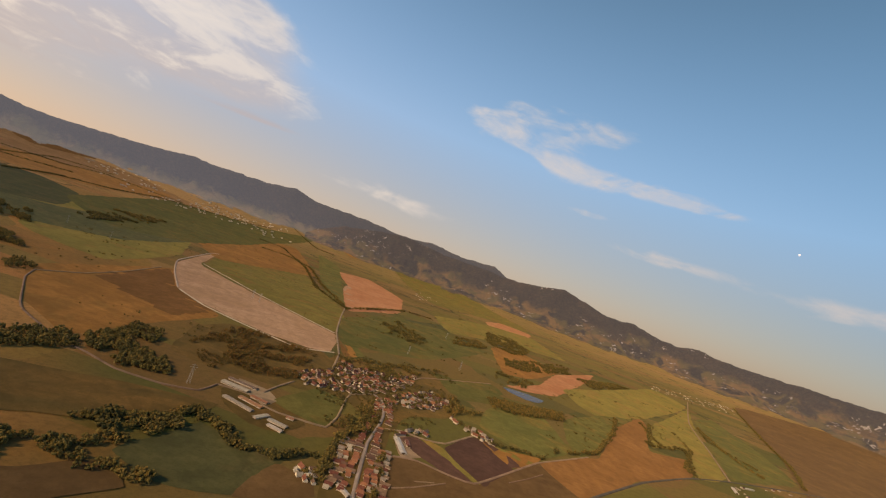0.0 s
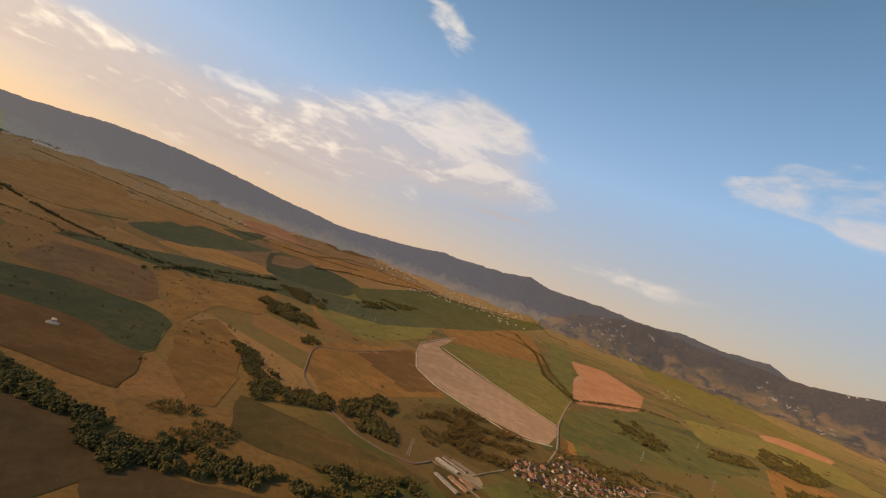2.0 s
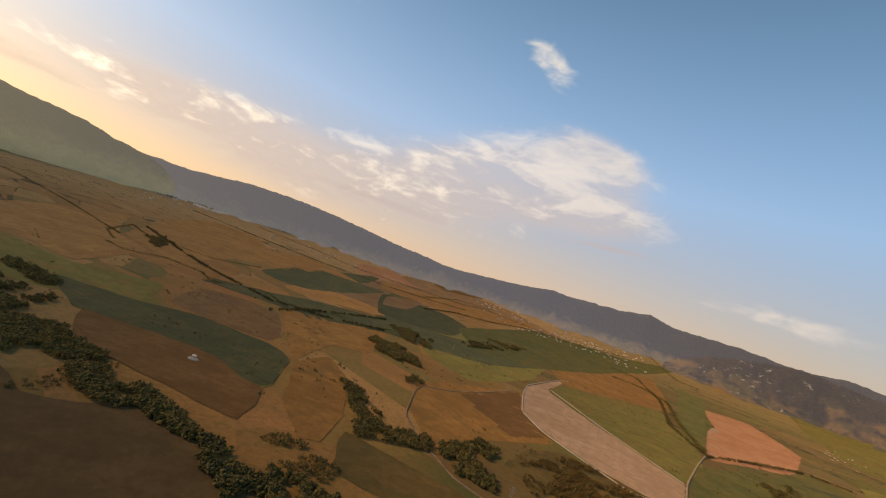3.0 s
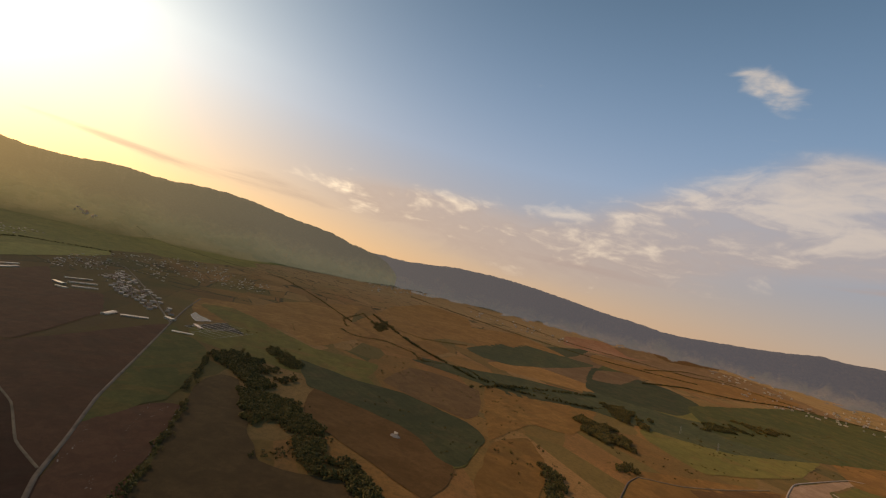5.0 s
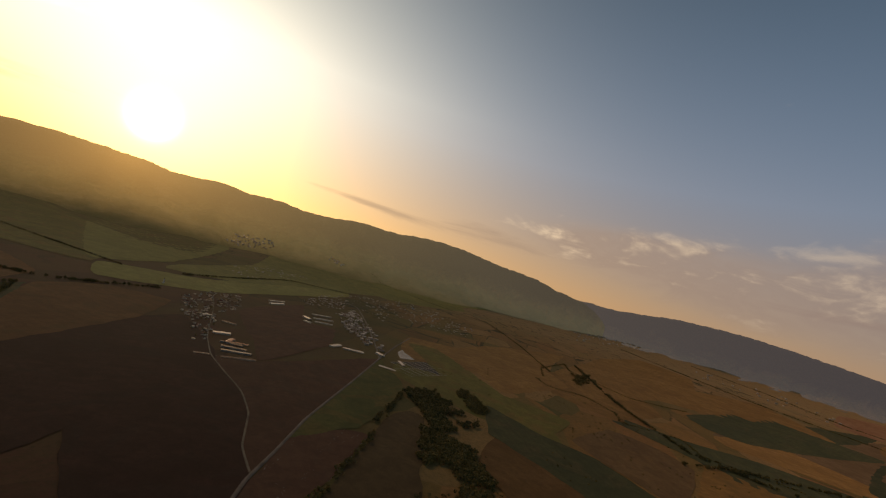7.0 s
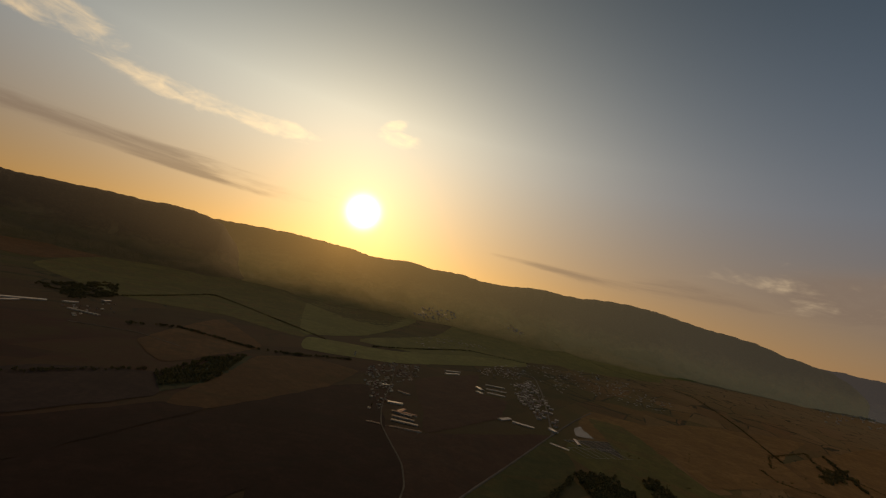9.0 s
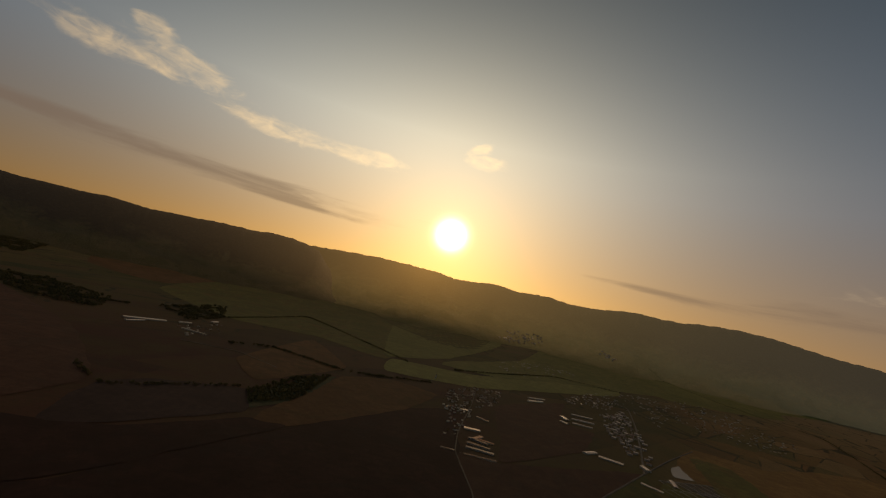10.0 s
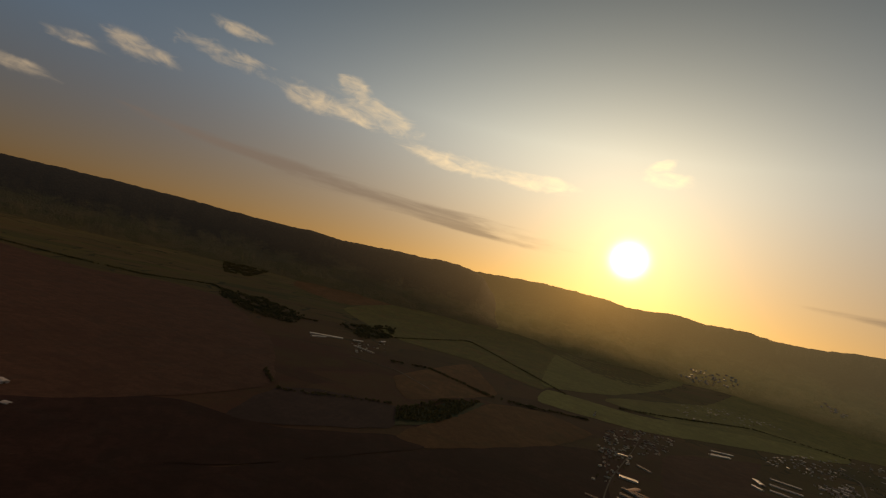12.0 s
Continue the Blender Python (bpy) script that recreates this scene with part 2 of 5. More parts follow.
def open_land_material():
    """The land between the mapped fields: green pastures in the north, rusty stubble in the east, soil painted dark as
    against the sun in the south.
    """
    m, n, bsdf = material("open_farmland", 0.97, 0.1)
    p = place_of(n)
    from_mid = n.node("ShaderNodeVectorMath", operation="SUBTRACT")
    n.put(from_mid.inputs[0], p)
    from_mid.inputs[1].default_value = (20.0, 110.0, 0.0)
    flat = n.node("ShaderNodeVectorMath", operation="MULTIPLY")
    n.put(flat.inputs[0], from_mid.outputs[0])
    flat.inputs[1].default_value = (1.0, 1.0, 0.0)
    length = n.node("ShaderNodeVectorMath", operation="LENGTH")
    n.put(length.inputs[0], flat.outputs[0])
    r = length.outputs["Value"]
    # far land is drawn together, and its fields with it
    over = n.math("MAXIMUM", n.math("SUBTRACT", r, 2000.0), 0.0)
    left = n.math("MAXIMUM", n.math("SUBTRACT", 1.0, n.math("DIVIDE", over, 2800.0)), 0.01)
    true_r = n.math("ADD", n.math("MINIMUM", r, 2000.0), n.math("MULTIPLY", n.math("LOGARITHM", left, math.e), -2800.0))
    grow = n.node("ShaderNodeVectorMath", operation="SCALE")
    n.put(grow.inputs[0], flat.outputs[0])
    n.put(grow.inputs["Scale"], n.math("DIVIDE", true_r, n.math("MAXIMUM", r, 1.0)))
    q = grow.outputs[0]
    warp = n.noise(q, 0.003, 3.0, 0.6)
    turned = n.node("ShaderNodeMapping")
    n.put(turned.inputs["Vector"], q)
    turned.inputs["Rotation"].default_value = (0, 0, 0.5)
    turned.inputs["Scale"].default_value = (1.0, 2.3, 1.0)
    moved = n.node("ShaderNodeVectorMath", operation="ADD")
    n.put(moved.inputs[0], turned.outputs[0])
    n.put(moved.inputs[1], n.vec(n.math("MULTIPLY", warp, 160.0), n.math("MULTIPLY", warp, 90.0), 0.0))
    cells = []
    for feature in ("F1", "DISTANCE_TO_EDGE"):
        cell = n.node("ShaderNodeTexVoronoi", feature=feature)
        n.put(cell.inputs["Vector"], moved.outputs[0])
        cell.inputs["Scale"].default_value = 0.0030
        cells.append(cell)
    tint = n.node("ShaderNodeSeparateColor")
    n.put(tint.inputs[0], cells[0].outputs["Color"])
    pick = tint.outputs[0]
    meadows = n.ramp(pick, (0.0, (0.075, 0.078, 0.021)), (0.3, (0.125, 0.105, 0.027)), (0.5, (0.14, 0.108, 0.030)), (0.68, (0.135, 0.080, 0.028)), (0.85, (0.19, 0.12, 0.046)), (1.0, (0.06, 0.066, 0.02)))
    stubble = n.ramp(pick, (0.0, (0.27, 0.135, 0.040)), (0.3, (0.36, 0.175, 0.050)), (0.5, (0.22, 0.145, 0.042)), (0.68, (0.34, 0.145, 0.045)), (0.85, (0.41, 0.215, 0.075)), (1.0, (0.11, 0.100, 0.030)))
    # soil ramp with the darkness of the view against the sun painted in
    backlit_soil = n.ramp(pick, (0.0, (0.074, 0.028, 0.019)), (0.4, (0.130, 0.049, 0.026)), (0.7, (0.096, 0.035, 0.022)), (1.0, (0.095, 0.048, 0.022)))
    unit = n.node("ShaderNodeVectorMath", operation="SCALE")
    n.put(unit.inputs[0], flat.outputs[0])
    n.put(unit.inputs["Scale"], n.math("DIVIDE", 1.0, n.math("ADD", r, 70.0)))

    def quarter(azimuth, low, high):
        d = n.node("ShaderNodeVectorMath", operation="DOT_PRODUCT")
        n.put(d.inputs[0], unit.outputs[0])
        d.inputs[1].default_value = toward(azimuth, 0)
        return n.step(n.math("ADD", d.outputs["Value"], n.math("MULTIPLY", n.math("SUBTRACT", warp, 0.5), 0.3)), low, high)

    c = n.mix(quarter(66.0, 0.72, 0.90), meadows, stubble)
    c = n.mix(n.math("MULTIPLY", quarter(155.0, 0.45, 0.85), n.step(true_r, 3200.0, 1500.0)), c, backlit_soil)
    broad = n.noise(q, 0.005, 5.0, 0.65, 1.0)
    fine = n.noise(p, 0.1, 5.0, 0.7)
    c = n.mix(n.math("MULTIPLY", n.step(broad, 0.36, 0.68), 0.35), c, (0.13, 0.095, 0.027))
    c = n.mix(n.math("MULTIPLY", n.step(fine, 0.4, 0.7), 0.35), c, (0.05, 0.042, 0.016))
    # the far plain pales with distance: haze painted into the stubble colour
    faded = n.math("MULTIPLY", n.step(true_r, 2400.0, 6000.0), n.math("ADD", n.math("MULTIPLY", quarter(66.0, 0.6, 0.9), 0.45), 0.33))
    c = n.mix(faded, c, (0.42, 0.255, 0.115))
    c = n.mix(n.math("MULTIPLY", n.step(n.noise(p, 0.45, 3.0, 0.7), 0.5, 0.7), 0.3), c, (0.045, 0.040, 0.015))
    # far hedges and copses between the fields
    distant = n.math("MULTIPLY", n.step(true_r, 1500.0, 2300.0), n.step(true_r, 4500.0, 8000.0, 1.0, 0.4))
    hedge = n.math("MULTIPLY", n.step(cells[1].outputs["Distance"], 0.030, 0.012), n.step(n.noise(q, 0.004, 2.0), 0.44, 0.54))
    copse = n.step(n.noise(q, 0.0042, 4.0, 0.6, 1.0), 0.64, 0.66)
    woods = n.math("MULTIPLY", n.math("MAXIMUM", hedge, copse), distant)
    c = n.mix(n.math("MULTIPLY", woods, 0.8), c, (0.035, 0.036, 0.014))
    n.put(bsdf.inputs["Base Color"], c)
    bump(n, bsdf, fine, 0.5, 1.0)
    return m


def plain_material(name, colour, rough=0.8, spread=0.25, scale=0.4, spec=0.3, metal=0.0):
    m, n, bsdf = material(name, rough, spec)
    own = n.node("ShaderNodeObjectInfo").outputs["Random"]
    p = n.node("ShaderNodeTexCoord").outputs["Object"]
    grime = n.noise(p, scale, 5.0, 0.65)
    c = n.mix(n.step(grime, 0.3, 0.75), colour, tuple(v * 0.6 for v in colour))
    hsv = n.node("ShaderNodeHueSaturation")
    n.put(hsv.inputs["Color"], c)
    n.put(hsv.inputs["Value"], n.math("ADD", n.math("MULTIPLY", own, 2 * spread), 1.0 - spread))
    n.put(hsv.inputs["Hue"], n.math("ADD", n.math("MULTIPLY", own, 0.03), 0.485))
    n.put(bsdf.inputs["Base Color"], hsv.outputs[0])
    bsdf.inputs["Metallic"].default_value = metal
    bump(n, bsdf, n.noise(p, scale * 6, 3.0), 0.3, 0.05)
    return m


def leaf_material(name, stops):
    m, n, bsdf = material(name, 0.8, 0.15)
    island = n.node("ShaderNodeNewGeometry").outputs["Random Per Island"]
    own = n.node("ShaderNodeObjectInfo").outputs["Random"]
    p = place_of(n)
    mixv = n.math("ADD", n.math("MULTIPLY", island, 0.55), n.math("MULTIPLY", n.noise(p, 0.035, 2.0), 0.45))
    mixv = n.math("ADD", mixv, n.math("MULTIPLY", n.math("SUBTRACT", own, 0.5), 0.3))
    c = n.ramp(mixv, *stops)
    c = n.mix(n.math("MULTIPLY", n.noise(p, 1.2, 3.0), 0.5), c, tuple(v * 0.5 for v in stops[0][1]))
    n.put(bsdf.inputs["Base Color"], c)
    bump(n, bsdf, n.noise(p, 0.9, 4.0, 0.7), 0.9, 0.6)
    return m


leaf = leaf_material("autumn_leaves", ((0.15, (0.070, 0.062, 0.021)), (0.42, (0.135, 0.108, 0.030)), (0.65, (0.22, 0.155, 0.038)), (0.95, (0.32, 0.18, 0.042))))
rust_leaf = leaf_material("rusty_leaves", ((0.1, (0.085, 0.066, 0.02)), (0.5, (0.15, 0.095, 0.025)), (0.9, (0.25, 0.12, 0.03))))
bark = plain_material("bark", (0.09, 0.065, 0.045), 0.9)
dark_asphalt = plain_material("dark_asphalt", (0.10, 0.09, 0.08), 0.95, 0.1, 0.05, 0.08)
asphalt = plain_material("asphalt", (0.28, 0.21, 0.15), 0.95, 0.1, 0.05, 0.08)
worn_asphalt = plain_material("worn_asphalt", (0.34, 0.29, 0.25), 0.95, 0.1, 0.05, 0.08)
pale_rim = plain_material("pale_field_rim", (0.52, 0.42, 0.32), 0.9, 0.1, 0.05)
rubble = plain_material("pale_rubble", (0.50, 0.43, 0.35), 0.9, 0.15, 0.3)
gravel = plain_material("pale_gravel", (0.28, 0.20, 0.135), 0.95, 0.12, 0.05, 0.08)
plaster = plain_material("plaster", (0.66, 0.55, 0.43), 0.85, 0.3)
red_tile = plain_material("red_roof_tile", (0.235, 0.088, 0.05), 0.7, 0.5)
brown_tile = plain_material("brown_roof_tile", (0.17, 0.10, 0.068), 0.7, 0.45)
grey_sheet = plain_material("grey_fibre_cement", (0.37, 0.31, 0.24), 0.65, 0.3, 0.3, 0.4)
tank_water = plain_material("murky_water", (0.04, 0.036, 0.022), 0.7, 0.2, 0.1, 0.1)
dull_sheet = plain_material("weathered_sheet_roof", (0.20, 0.135, 0.095), 0.7, 0.35, 0.3, 0.3)
white_sheet = plain_material("pale_sheet_roof", (0.58, 0.49, 0.39), 0.45, 0.15, 0.2, 0.7)
rust_sheet = plain_material("rusty_sheet_roof", (0.40, 0.20, 0.09), 0.6, 0.2)
white_wall = plain_material("whitewash", (0.78, 0.74, 0.66), 0.8, 0.05)
brick = plain_material("chimney_brick", (0.30, 0.13, 0.09), 0.9)
wood_dark = plain_material("dark_wood", (0.12, 0.07, 0.04), 0.7)
glass = plain_material("window_glass", (0.05, 0.06, 0.07), 0.08, 0.2, 0.4, 0.6)
frame_paint = plain_material("window_paint", (0.55, 0.48, 0.40), 0.7)
steel = plain_material("galvanised_steel", (0.40, 0.37, 0.33), 0.5, 0.1, 0.5, 0.5, 0.3)
water, wn, wb = material("pond_water", 0.25, 0.15)
wb.inputs["Base Color"].default_value = (0.12, 0.10, 0.075, 1)
bump(wn, wb, wn.noise(place_of(wn), 0.4, 3.0), 0.05, 0.02)


def forest_material(name, air, east_air, meadow_line, grass, hay, fringe=30.0):
    m, n, bsdf = material(name, 0.95, 0.1)
    p = place_of(n)
    crown = n.noise(p, 0.05, 4.0, 0.7)
    broad = n.noise(p, 0.004, 4.0, 0.6)
    c = n.ramp(n.math("ADD", n.math("MULTIPLY", crown, 0.6), n.math("MULTIPLY", broad, 0.4)), (0.3, (0.018, 0.019, 0.013)), (0.5, (0.035, 0.031, 0.019)), (0.65, (0.058, 0.043, 0.024)), (0.8, (0.095, 0.065, 0.032)))
    height = n.node("ShaderNodeSeparateXYZ")
    n.put(height.inputs[0], p)
    patch = n.noise(p, 0.0045, 5.0, 0.6, 0.8)
    low = n.step(n.math("ADD", height.outputs[2], n.math("MULTIPLY", n.math("SUBTRACT", broad, 0.5), 420.0)), 290.0, 170.0)
    meadow = n.math("MULTIPLY", low, n.step(patch, 0.40, 0.54))
    open_foot = n.step(n.math("ADD", height.outputs[2], n.math("MULTIPLY", n.math("SUBTRACT", patch, 0.5), 260.0)), meadow_line + fringe, meadow_line - fringe)
    meadow = n.math("MAXIMUM", meadow, open_foot)
    c = n.mix(meadow, c, n.mix(n.step(n.noise(p, 0.006, 3.0), 0.44, 0.54), grass, hay))
    n.put(bsdf.inputs["Base Color"], c)
    bump(n, bsdf, crown, 1.0, 14.0)
    # far backdrop: the lit air before it is painted as glow, stronger towards the sun
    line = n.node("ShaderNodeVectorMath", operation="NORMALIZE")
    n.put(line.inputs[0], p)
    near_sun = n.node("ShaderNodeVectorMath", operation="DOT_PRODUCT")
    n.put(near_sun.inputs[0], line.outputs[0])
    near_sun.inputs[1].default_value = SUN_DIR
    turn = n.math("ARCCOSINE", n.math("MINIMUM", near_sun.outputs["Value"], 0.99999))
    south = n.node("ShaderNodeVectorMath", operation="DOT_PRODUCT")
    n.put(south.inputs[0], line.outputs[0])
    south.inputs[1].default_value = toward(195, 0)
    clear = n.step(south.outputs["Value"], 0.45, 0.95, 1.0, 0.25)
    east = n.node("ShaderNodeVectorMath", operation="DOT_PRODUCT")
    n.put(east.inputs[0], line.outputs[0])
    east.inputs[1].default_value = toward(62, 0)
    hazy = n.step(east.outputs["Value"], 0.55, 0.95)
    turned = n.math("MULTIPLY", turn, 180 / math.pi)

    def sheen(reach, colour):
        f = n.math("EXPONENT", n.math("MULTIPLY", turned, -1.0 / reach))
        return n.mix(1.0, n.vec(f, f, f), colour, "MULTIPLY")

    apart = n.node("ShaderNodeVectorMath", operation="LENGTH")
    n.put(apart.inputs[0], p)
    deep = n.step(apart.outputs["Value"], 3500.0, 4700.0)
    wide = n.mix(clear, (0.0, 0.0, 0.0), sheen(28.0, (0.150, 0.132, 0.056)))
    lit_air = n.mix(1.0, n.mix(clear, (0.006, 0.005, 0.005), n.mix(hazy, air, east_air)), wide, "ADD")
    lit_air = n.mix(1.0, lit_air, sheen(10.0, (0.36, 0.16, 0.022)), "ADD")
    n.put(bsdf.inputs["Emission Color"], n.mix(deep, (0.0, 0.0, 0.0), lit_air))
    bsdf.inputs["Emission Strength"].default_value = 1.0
    return m, n, bsdf, c


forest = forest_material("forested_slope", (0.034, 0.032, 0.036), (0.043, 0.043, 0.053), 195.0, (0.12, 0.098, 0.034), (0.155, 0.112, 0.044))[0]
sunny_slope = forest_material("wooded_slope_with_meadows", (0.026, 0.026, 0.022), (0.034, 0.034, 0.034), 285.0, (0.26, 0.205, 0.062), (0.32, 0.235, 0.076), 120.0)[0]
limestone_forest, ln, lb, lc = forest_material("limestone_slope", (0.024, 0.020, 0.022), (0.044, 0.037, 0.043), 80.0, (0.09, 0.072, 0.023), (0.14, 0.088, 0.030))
crag = ln.math("MULTIPLY", ln.step(ln.noise(place_of(ln), 0.020, 5.0, 0.65, 0.5), 0.585, 0.64), ln.step(ln.noise(place_of(ln), 0.0032, 2.0), 0.53, 0.6))
ln.put(lb.inputs["Base Color"], ln.mix(crag, lc, (0.27, 0.235, 0.20)))


# ---------------------------------------------------------------- shape of the land
MID_X, MID_Y, LEVEL = 20.2, 110.1, 294.5
NEAR, SPAN = 2000.0, 2800.0


def ease(r):
    """The distance that a place r metres out stands for: the far plain and hills are drawn together."""
    return r if r <= NEAR else NEAR - SPAN * math.log(max(1 - (r - NEAR) / SPAN, 1e-4))


def shrink(x, y):
    r = max(math.hypot(x - MID_X, y - MID_Y), 1.0)
    return r / ease(r)


def land(x, y):
    """Height of the ground: a wide valley floor that climbs gently to its rims."""
    r = math.hypot(x - MID_X, y - MID_Y)
    return LEVEL * (1 - shrink(x, y)) + 3.2 * noise.noise((x * 0.0021, y * 0.0021, 0.3)) * min(1.0, r / 300)


def part(name, bm, mat, parent=None, label="", smooth=False):
    me = bpy.data.meshes.new(name)
    bm.to_mesh(me)
    bm.free()
    return mesh_part(name, me, mat, parent, label, smooth)


def mesh_part(name, me, mat, parent=None, label="", smooth=False):
    if mat:
        me.materials.append(mat)
    if smooth:
        me.shade_smooth()
    ob = new(name, me)
    if parent:
        ob.parent = parent
    if label:
        tagged(ob, label)
    return ob


def sheet(name, verts, faces, mat, parent=None, label="", smooth=False):
    me = bpy.data.meshes.new(name)
    me.from_pydata(verts, [], faces)
    me.update()
    return mesh_part(name, me, mat, parent, label, smooth)


# the ground: rings round the middle, closer together near it
rings = [0.0] + [30 * 1.032 ** i for i in range(162)]
rings = [r for r in rings if r < 4820] + [4820]
SECTORS = 300
gv = [(MID_X, MID_Y, land(MID_X, MID_Y))]
gf = []
for i, r in enumerate(rings[1:]):
    for k in range(SECTORS):
        a = 2 * math.pi * k / SECTORS
        x, y = MID_X + r * math.cos(a), MID_Y + r * math.sin(a)
        gv.append((x, y, land(x, y)))
    for k in range(SECTORS):
        n2 = (k + 1) % SECTORS
        if i == 0:
            gf.append((0, 1 + k, 1 + n2))
        else:
            b0, b1 = 1 + (i - 1) * SECTORS, 1 + i * SECTORS
            gf.append((b0 + k, b1 + k, b1 + n2, b0 + n2))
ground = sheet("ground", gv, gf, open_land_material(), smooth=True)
tagged(ground, "rolling farmland of olive pasture, stubble and brown soil", "ground", kind="structure")


def knots(table, a):
    for (a0, e0), (a1, e1) in zip(table, table[1:]):
        if a0 <= a <= a1:
            u = (a - a0) / (a1 - a0)
            return e0 + (e1 - e0) * u
    return table[-1][1] if a > table[-1][0] else table[0][1]


def mountain_range(label, table, foot, crest, mat, rough=1.0, seed=0.0, steep=1.0):
    """A wooded ridge. table: bearing and rise of its crest line in degrees; foot and crest: distances."""
    lo, hi = table[0][0], table[-1][0]
    steps, deep = int((hi - lo) / 0.12), 26
    verts, faces = [], []
    for i in range(steps + 1):
        a = lo + (hi - lo) * i / steps
        way = toward(a, 0)
        end = min(1.0, (a - lo) / 4, (hi - a) / 4)
        f = knots(foot, a) if isinstance(foot, list) else foot
        f += min(1.0, (crest - f) / 450) * (130 * noise.noise((a * 0.12, seed, 0.5)) + 90 * noise.noise((a * 0.33, seed, 3.5)) + 20 * noise.noise((a * 0.7, seed, 1.5)))
        rise = math.tan(radians(knots(table, a)))
        top = LEVEL + crest * rise + 8 * noise.noise((a * 0.9, seed, 2.0)) + 5 * noise.noise((a * 2.3, seed, 7.0)) + 1.5 * noise.noise((a * 6.1, seed, 3.0))
        for j in range(deep + 4):
            u = j / deep
            r = f + (crest - f) * u
            x, y = MID_X + way.x * r, MID_Y + way.y * r
            base = land(MID_X + way.x * min(r, 4780), MID_Y + way.y * min(r, 4780)) - 6 * (1 - min(u, 1)) ** 4 + 1
            if u <= 1:
                shape = (1 - math.cos(math.pi * u ** steep)) / 2 * 0.6 + u ** steep * 0.4 if steep > 3 else ((1 - math.cos(math.pi * u ** steep)) / 2 * 0.55 + u * 0.45) * (1 if steep == 1 else u ** 0.5)
                z = base + (top - base) * shape * max(end, 0.0) ** 0.5
                ridge = abs(noise.noise((a * 0.4 + 0.8 * u, u * 2.6, seed))) + 0.5 * abs(noise.noise((a * 1.6, u * 2.5, seed + 3)))
                z -= rough * 30 * (ridge - 0.25) * u * (1 - u) * 2.4
                spur = 0.5 - abs(noise.noise((x * 0.0042, y * 0.0042, seed + 2))) - 0.4 * abs(noise.noise((x * 0.011, y * 0.011, seed + 4)))
                z += rough * 70 * (spur - 0.2) * u * (1 - u) * 2.2
                z += rough * 6 * noise.noise((x * 0.02, y * 0.02, seed)) * min(1, 6 * u) * (1 - u)
            else:
                z = base + (top - base) * max(end, 0.0) ** 0.5 - (r - crest) * 1.1
            verts.append((x, y, z))
    m = deep + 4
    for i in range(steps):
        for j in range(m - 1):
            faces.append((i * m + j, (i + 1) * m + j, (i + 1) * m + j + 1, i * m + j + 1))
    ob = sheet("mountain_range", verts, faces, mat, smooth=True)
    return tagged(ob, label, "mountains", kind="structure")


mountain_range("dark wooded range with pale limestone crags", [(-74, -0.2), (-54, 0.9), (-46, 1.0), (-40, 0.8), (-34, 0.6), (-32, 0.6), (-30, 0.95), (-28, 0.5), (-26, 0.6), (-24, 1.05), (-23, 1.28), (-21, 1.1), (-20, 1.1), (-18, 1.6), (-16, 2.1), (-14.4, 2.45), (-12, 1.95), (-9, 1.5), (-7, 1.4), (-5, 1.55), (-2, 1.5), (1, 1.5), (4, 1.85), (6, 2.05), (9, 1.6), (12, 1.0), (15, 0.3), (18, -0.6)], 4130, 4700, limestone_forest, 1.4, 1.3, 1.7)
# its low foot spreads over the far plain and carries the painted haze there
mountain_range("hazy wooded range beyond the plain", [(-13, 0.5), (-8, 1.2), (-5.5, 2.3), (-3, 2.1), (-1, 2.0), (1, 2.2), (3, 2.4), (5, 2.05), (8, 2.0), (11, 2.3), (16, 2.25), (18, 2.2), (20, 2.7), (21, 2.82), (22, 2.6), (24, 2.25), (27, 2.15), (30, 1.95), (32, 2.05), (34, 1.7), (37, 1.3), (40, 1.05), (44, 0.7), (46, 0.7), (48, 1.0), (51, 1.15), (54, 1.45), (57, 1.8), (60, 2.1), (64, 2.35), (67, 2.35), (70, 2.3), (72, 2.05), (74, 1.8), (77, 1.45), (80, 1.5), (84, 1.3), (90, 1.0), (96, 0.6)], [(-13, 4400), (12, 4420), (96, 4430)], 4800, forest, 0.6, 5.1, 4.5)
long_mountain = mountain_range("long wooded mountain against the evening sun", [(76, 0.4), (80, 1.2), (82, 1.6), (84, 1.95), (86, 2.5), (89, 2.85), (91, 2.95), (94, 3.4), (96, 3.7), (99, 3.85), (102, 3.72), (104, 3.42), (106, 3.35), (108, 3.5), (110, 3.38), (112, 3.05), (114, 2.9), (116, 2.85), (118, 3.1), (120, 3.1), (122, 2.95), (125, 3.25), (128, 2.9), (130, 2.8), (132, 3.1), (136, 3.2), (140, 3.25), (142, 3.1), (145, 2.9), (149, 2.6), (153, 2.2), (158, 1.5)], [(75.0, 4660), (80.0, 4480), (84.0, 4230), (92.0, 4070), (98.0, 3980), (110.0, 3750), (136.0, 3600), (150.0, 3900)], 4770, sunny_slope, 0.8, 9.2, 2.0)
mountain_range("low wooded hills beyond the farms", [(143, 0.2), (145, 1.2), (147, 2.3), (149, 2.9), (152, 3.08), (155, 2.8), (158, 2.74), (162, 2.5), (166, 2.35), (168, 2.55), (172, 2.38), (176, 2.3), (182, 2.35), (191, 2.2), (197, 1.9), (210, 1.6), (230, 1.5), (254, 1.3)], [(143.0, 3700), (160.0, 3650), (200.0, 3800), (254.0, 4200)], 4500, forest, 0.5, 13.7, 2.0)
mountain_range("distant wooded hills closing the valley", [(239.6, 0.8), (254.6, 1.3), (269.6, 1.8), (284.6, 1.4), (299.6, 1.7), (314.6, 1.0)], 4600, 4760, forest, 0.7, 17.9)


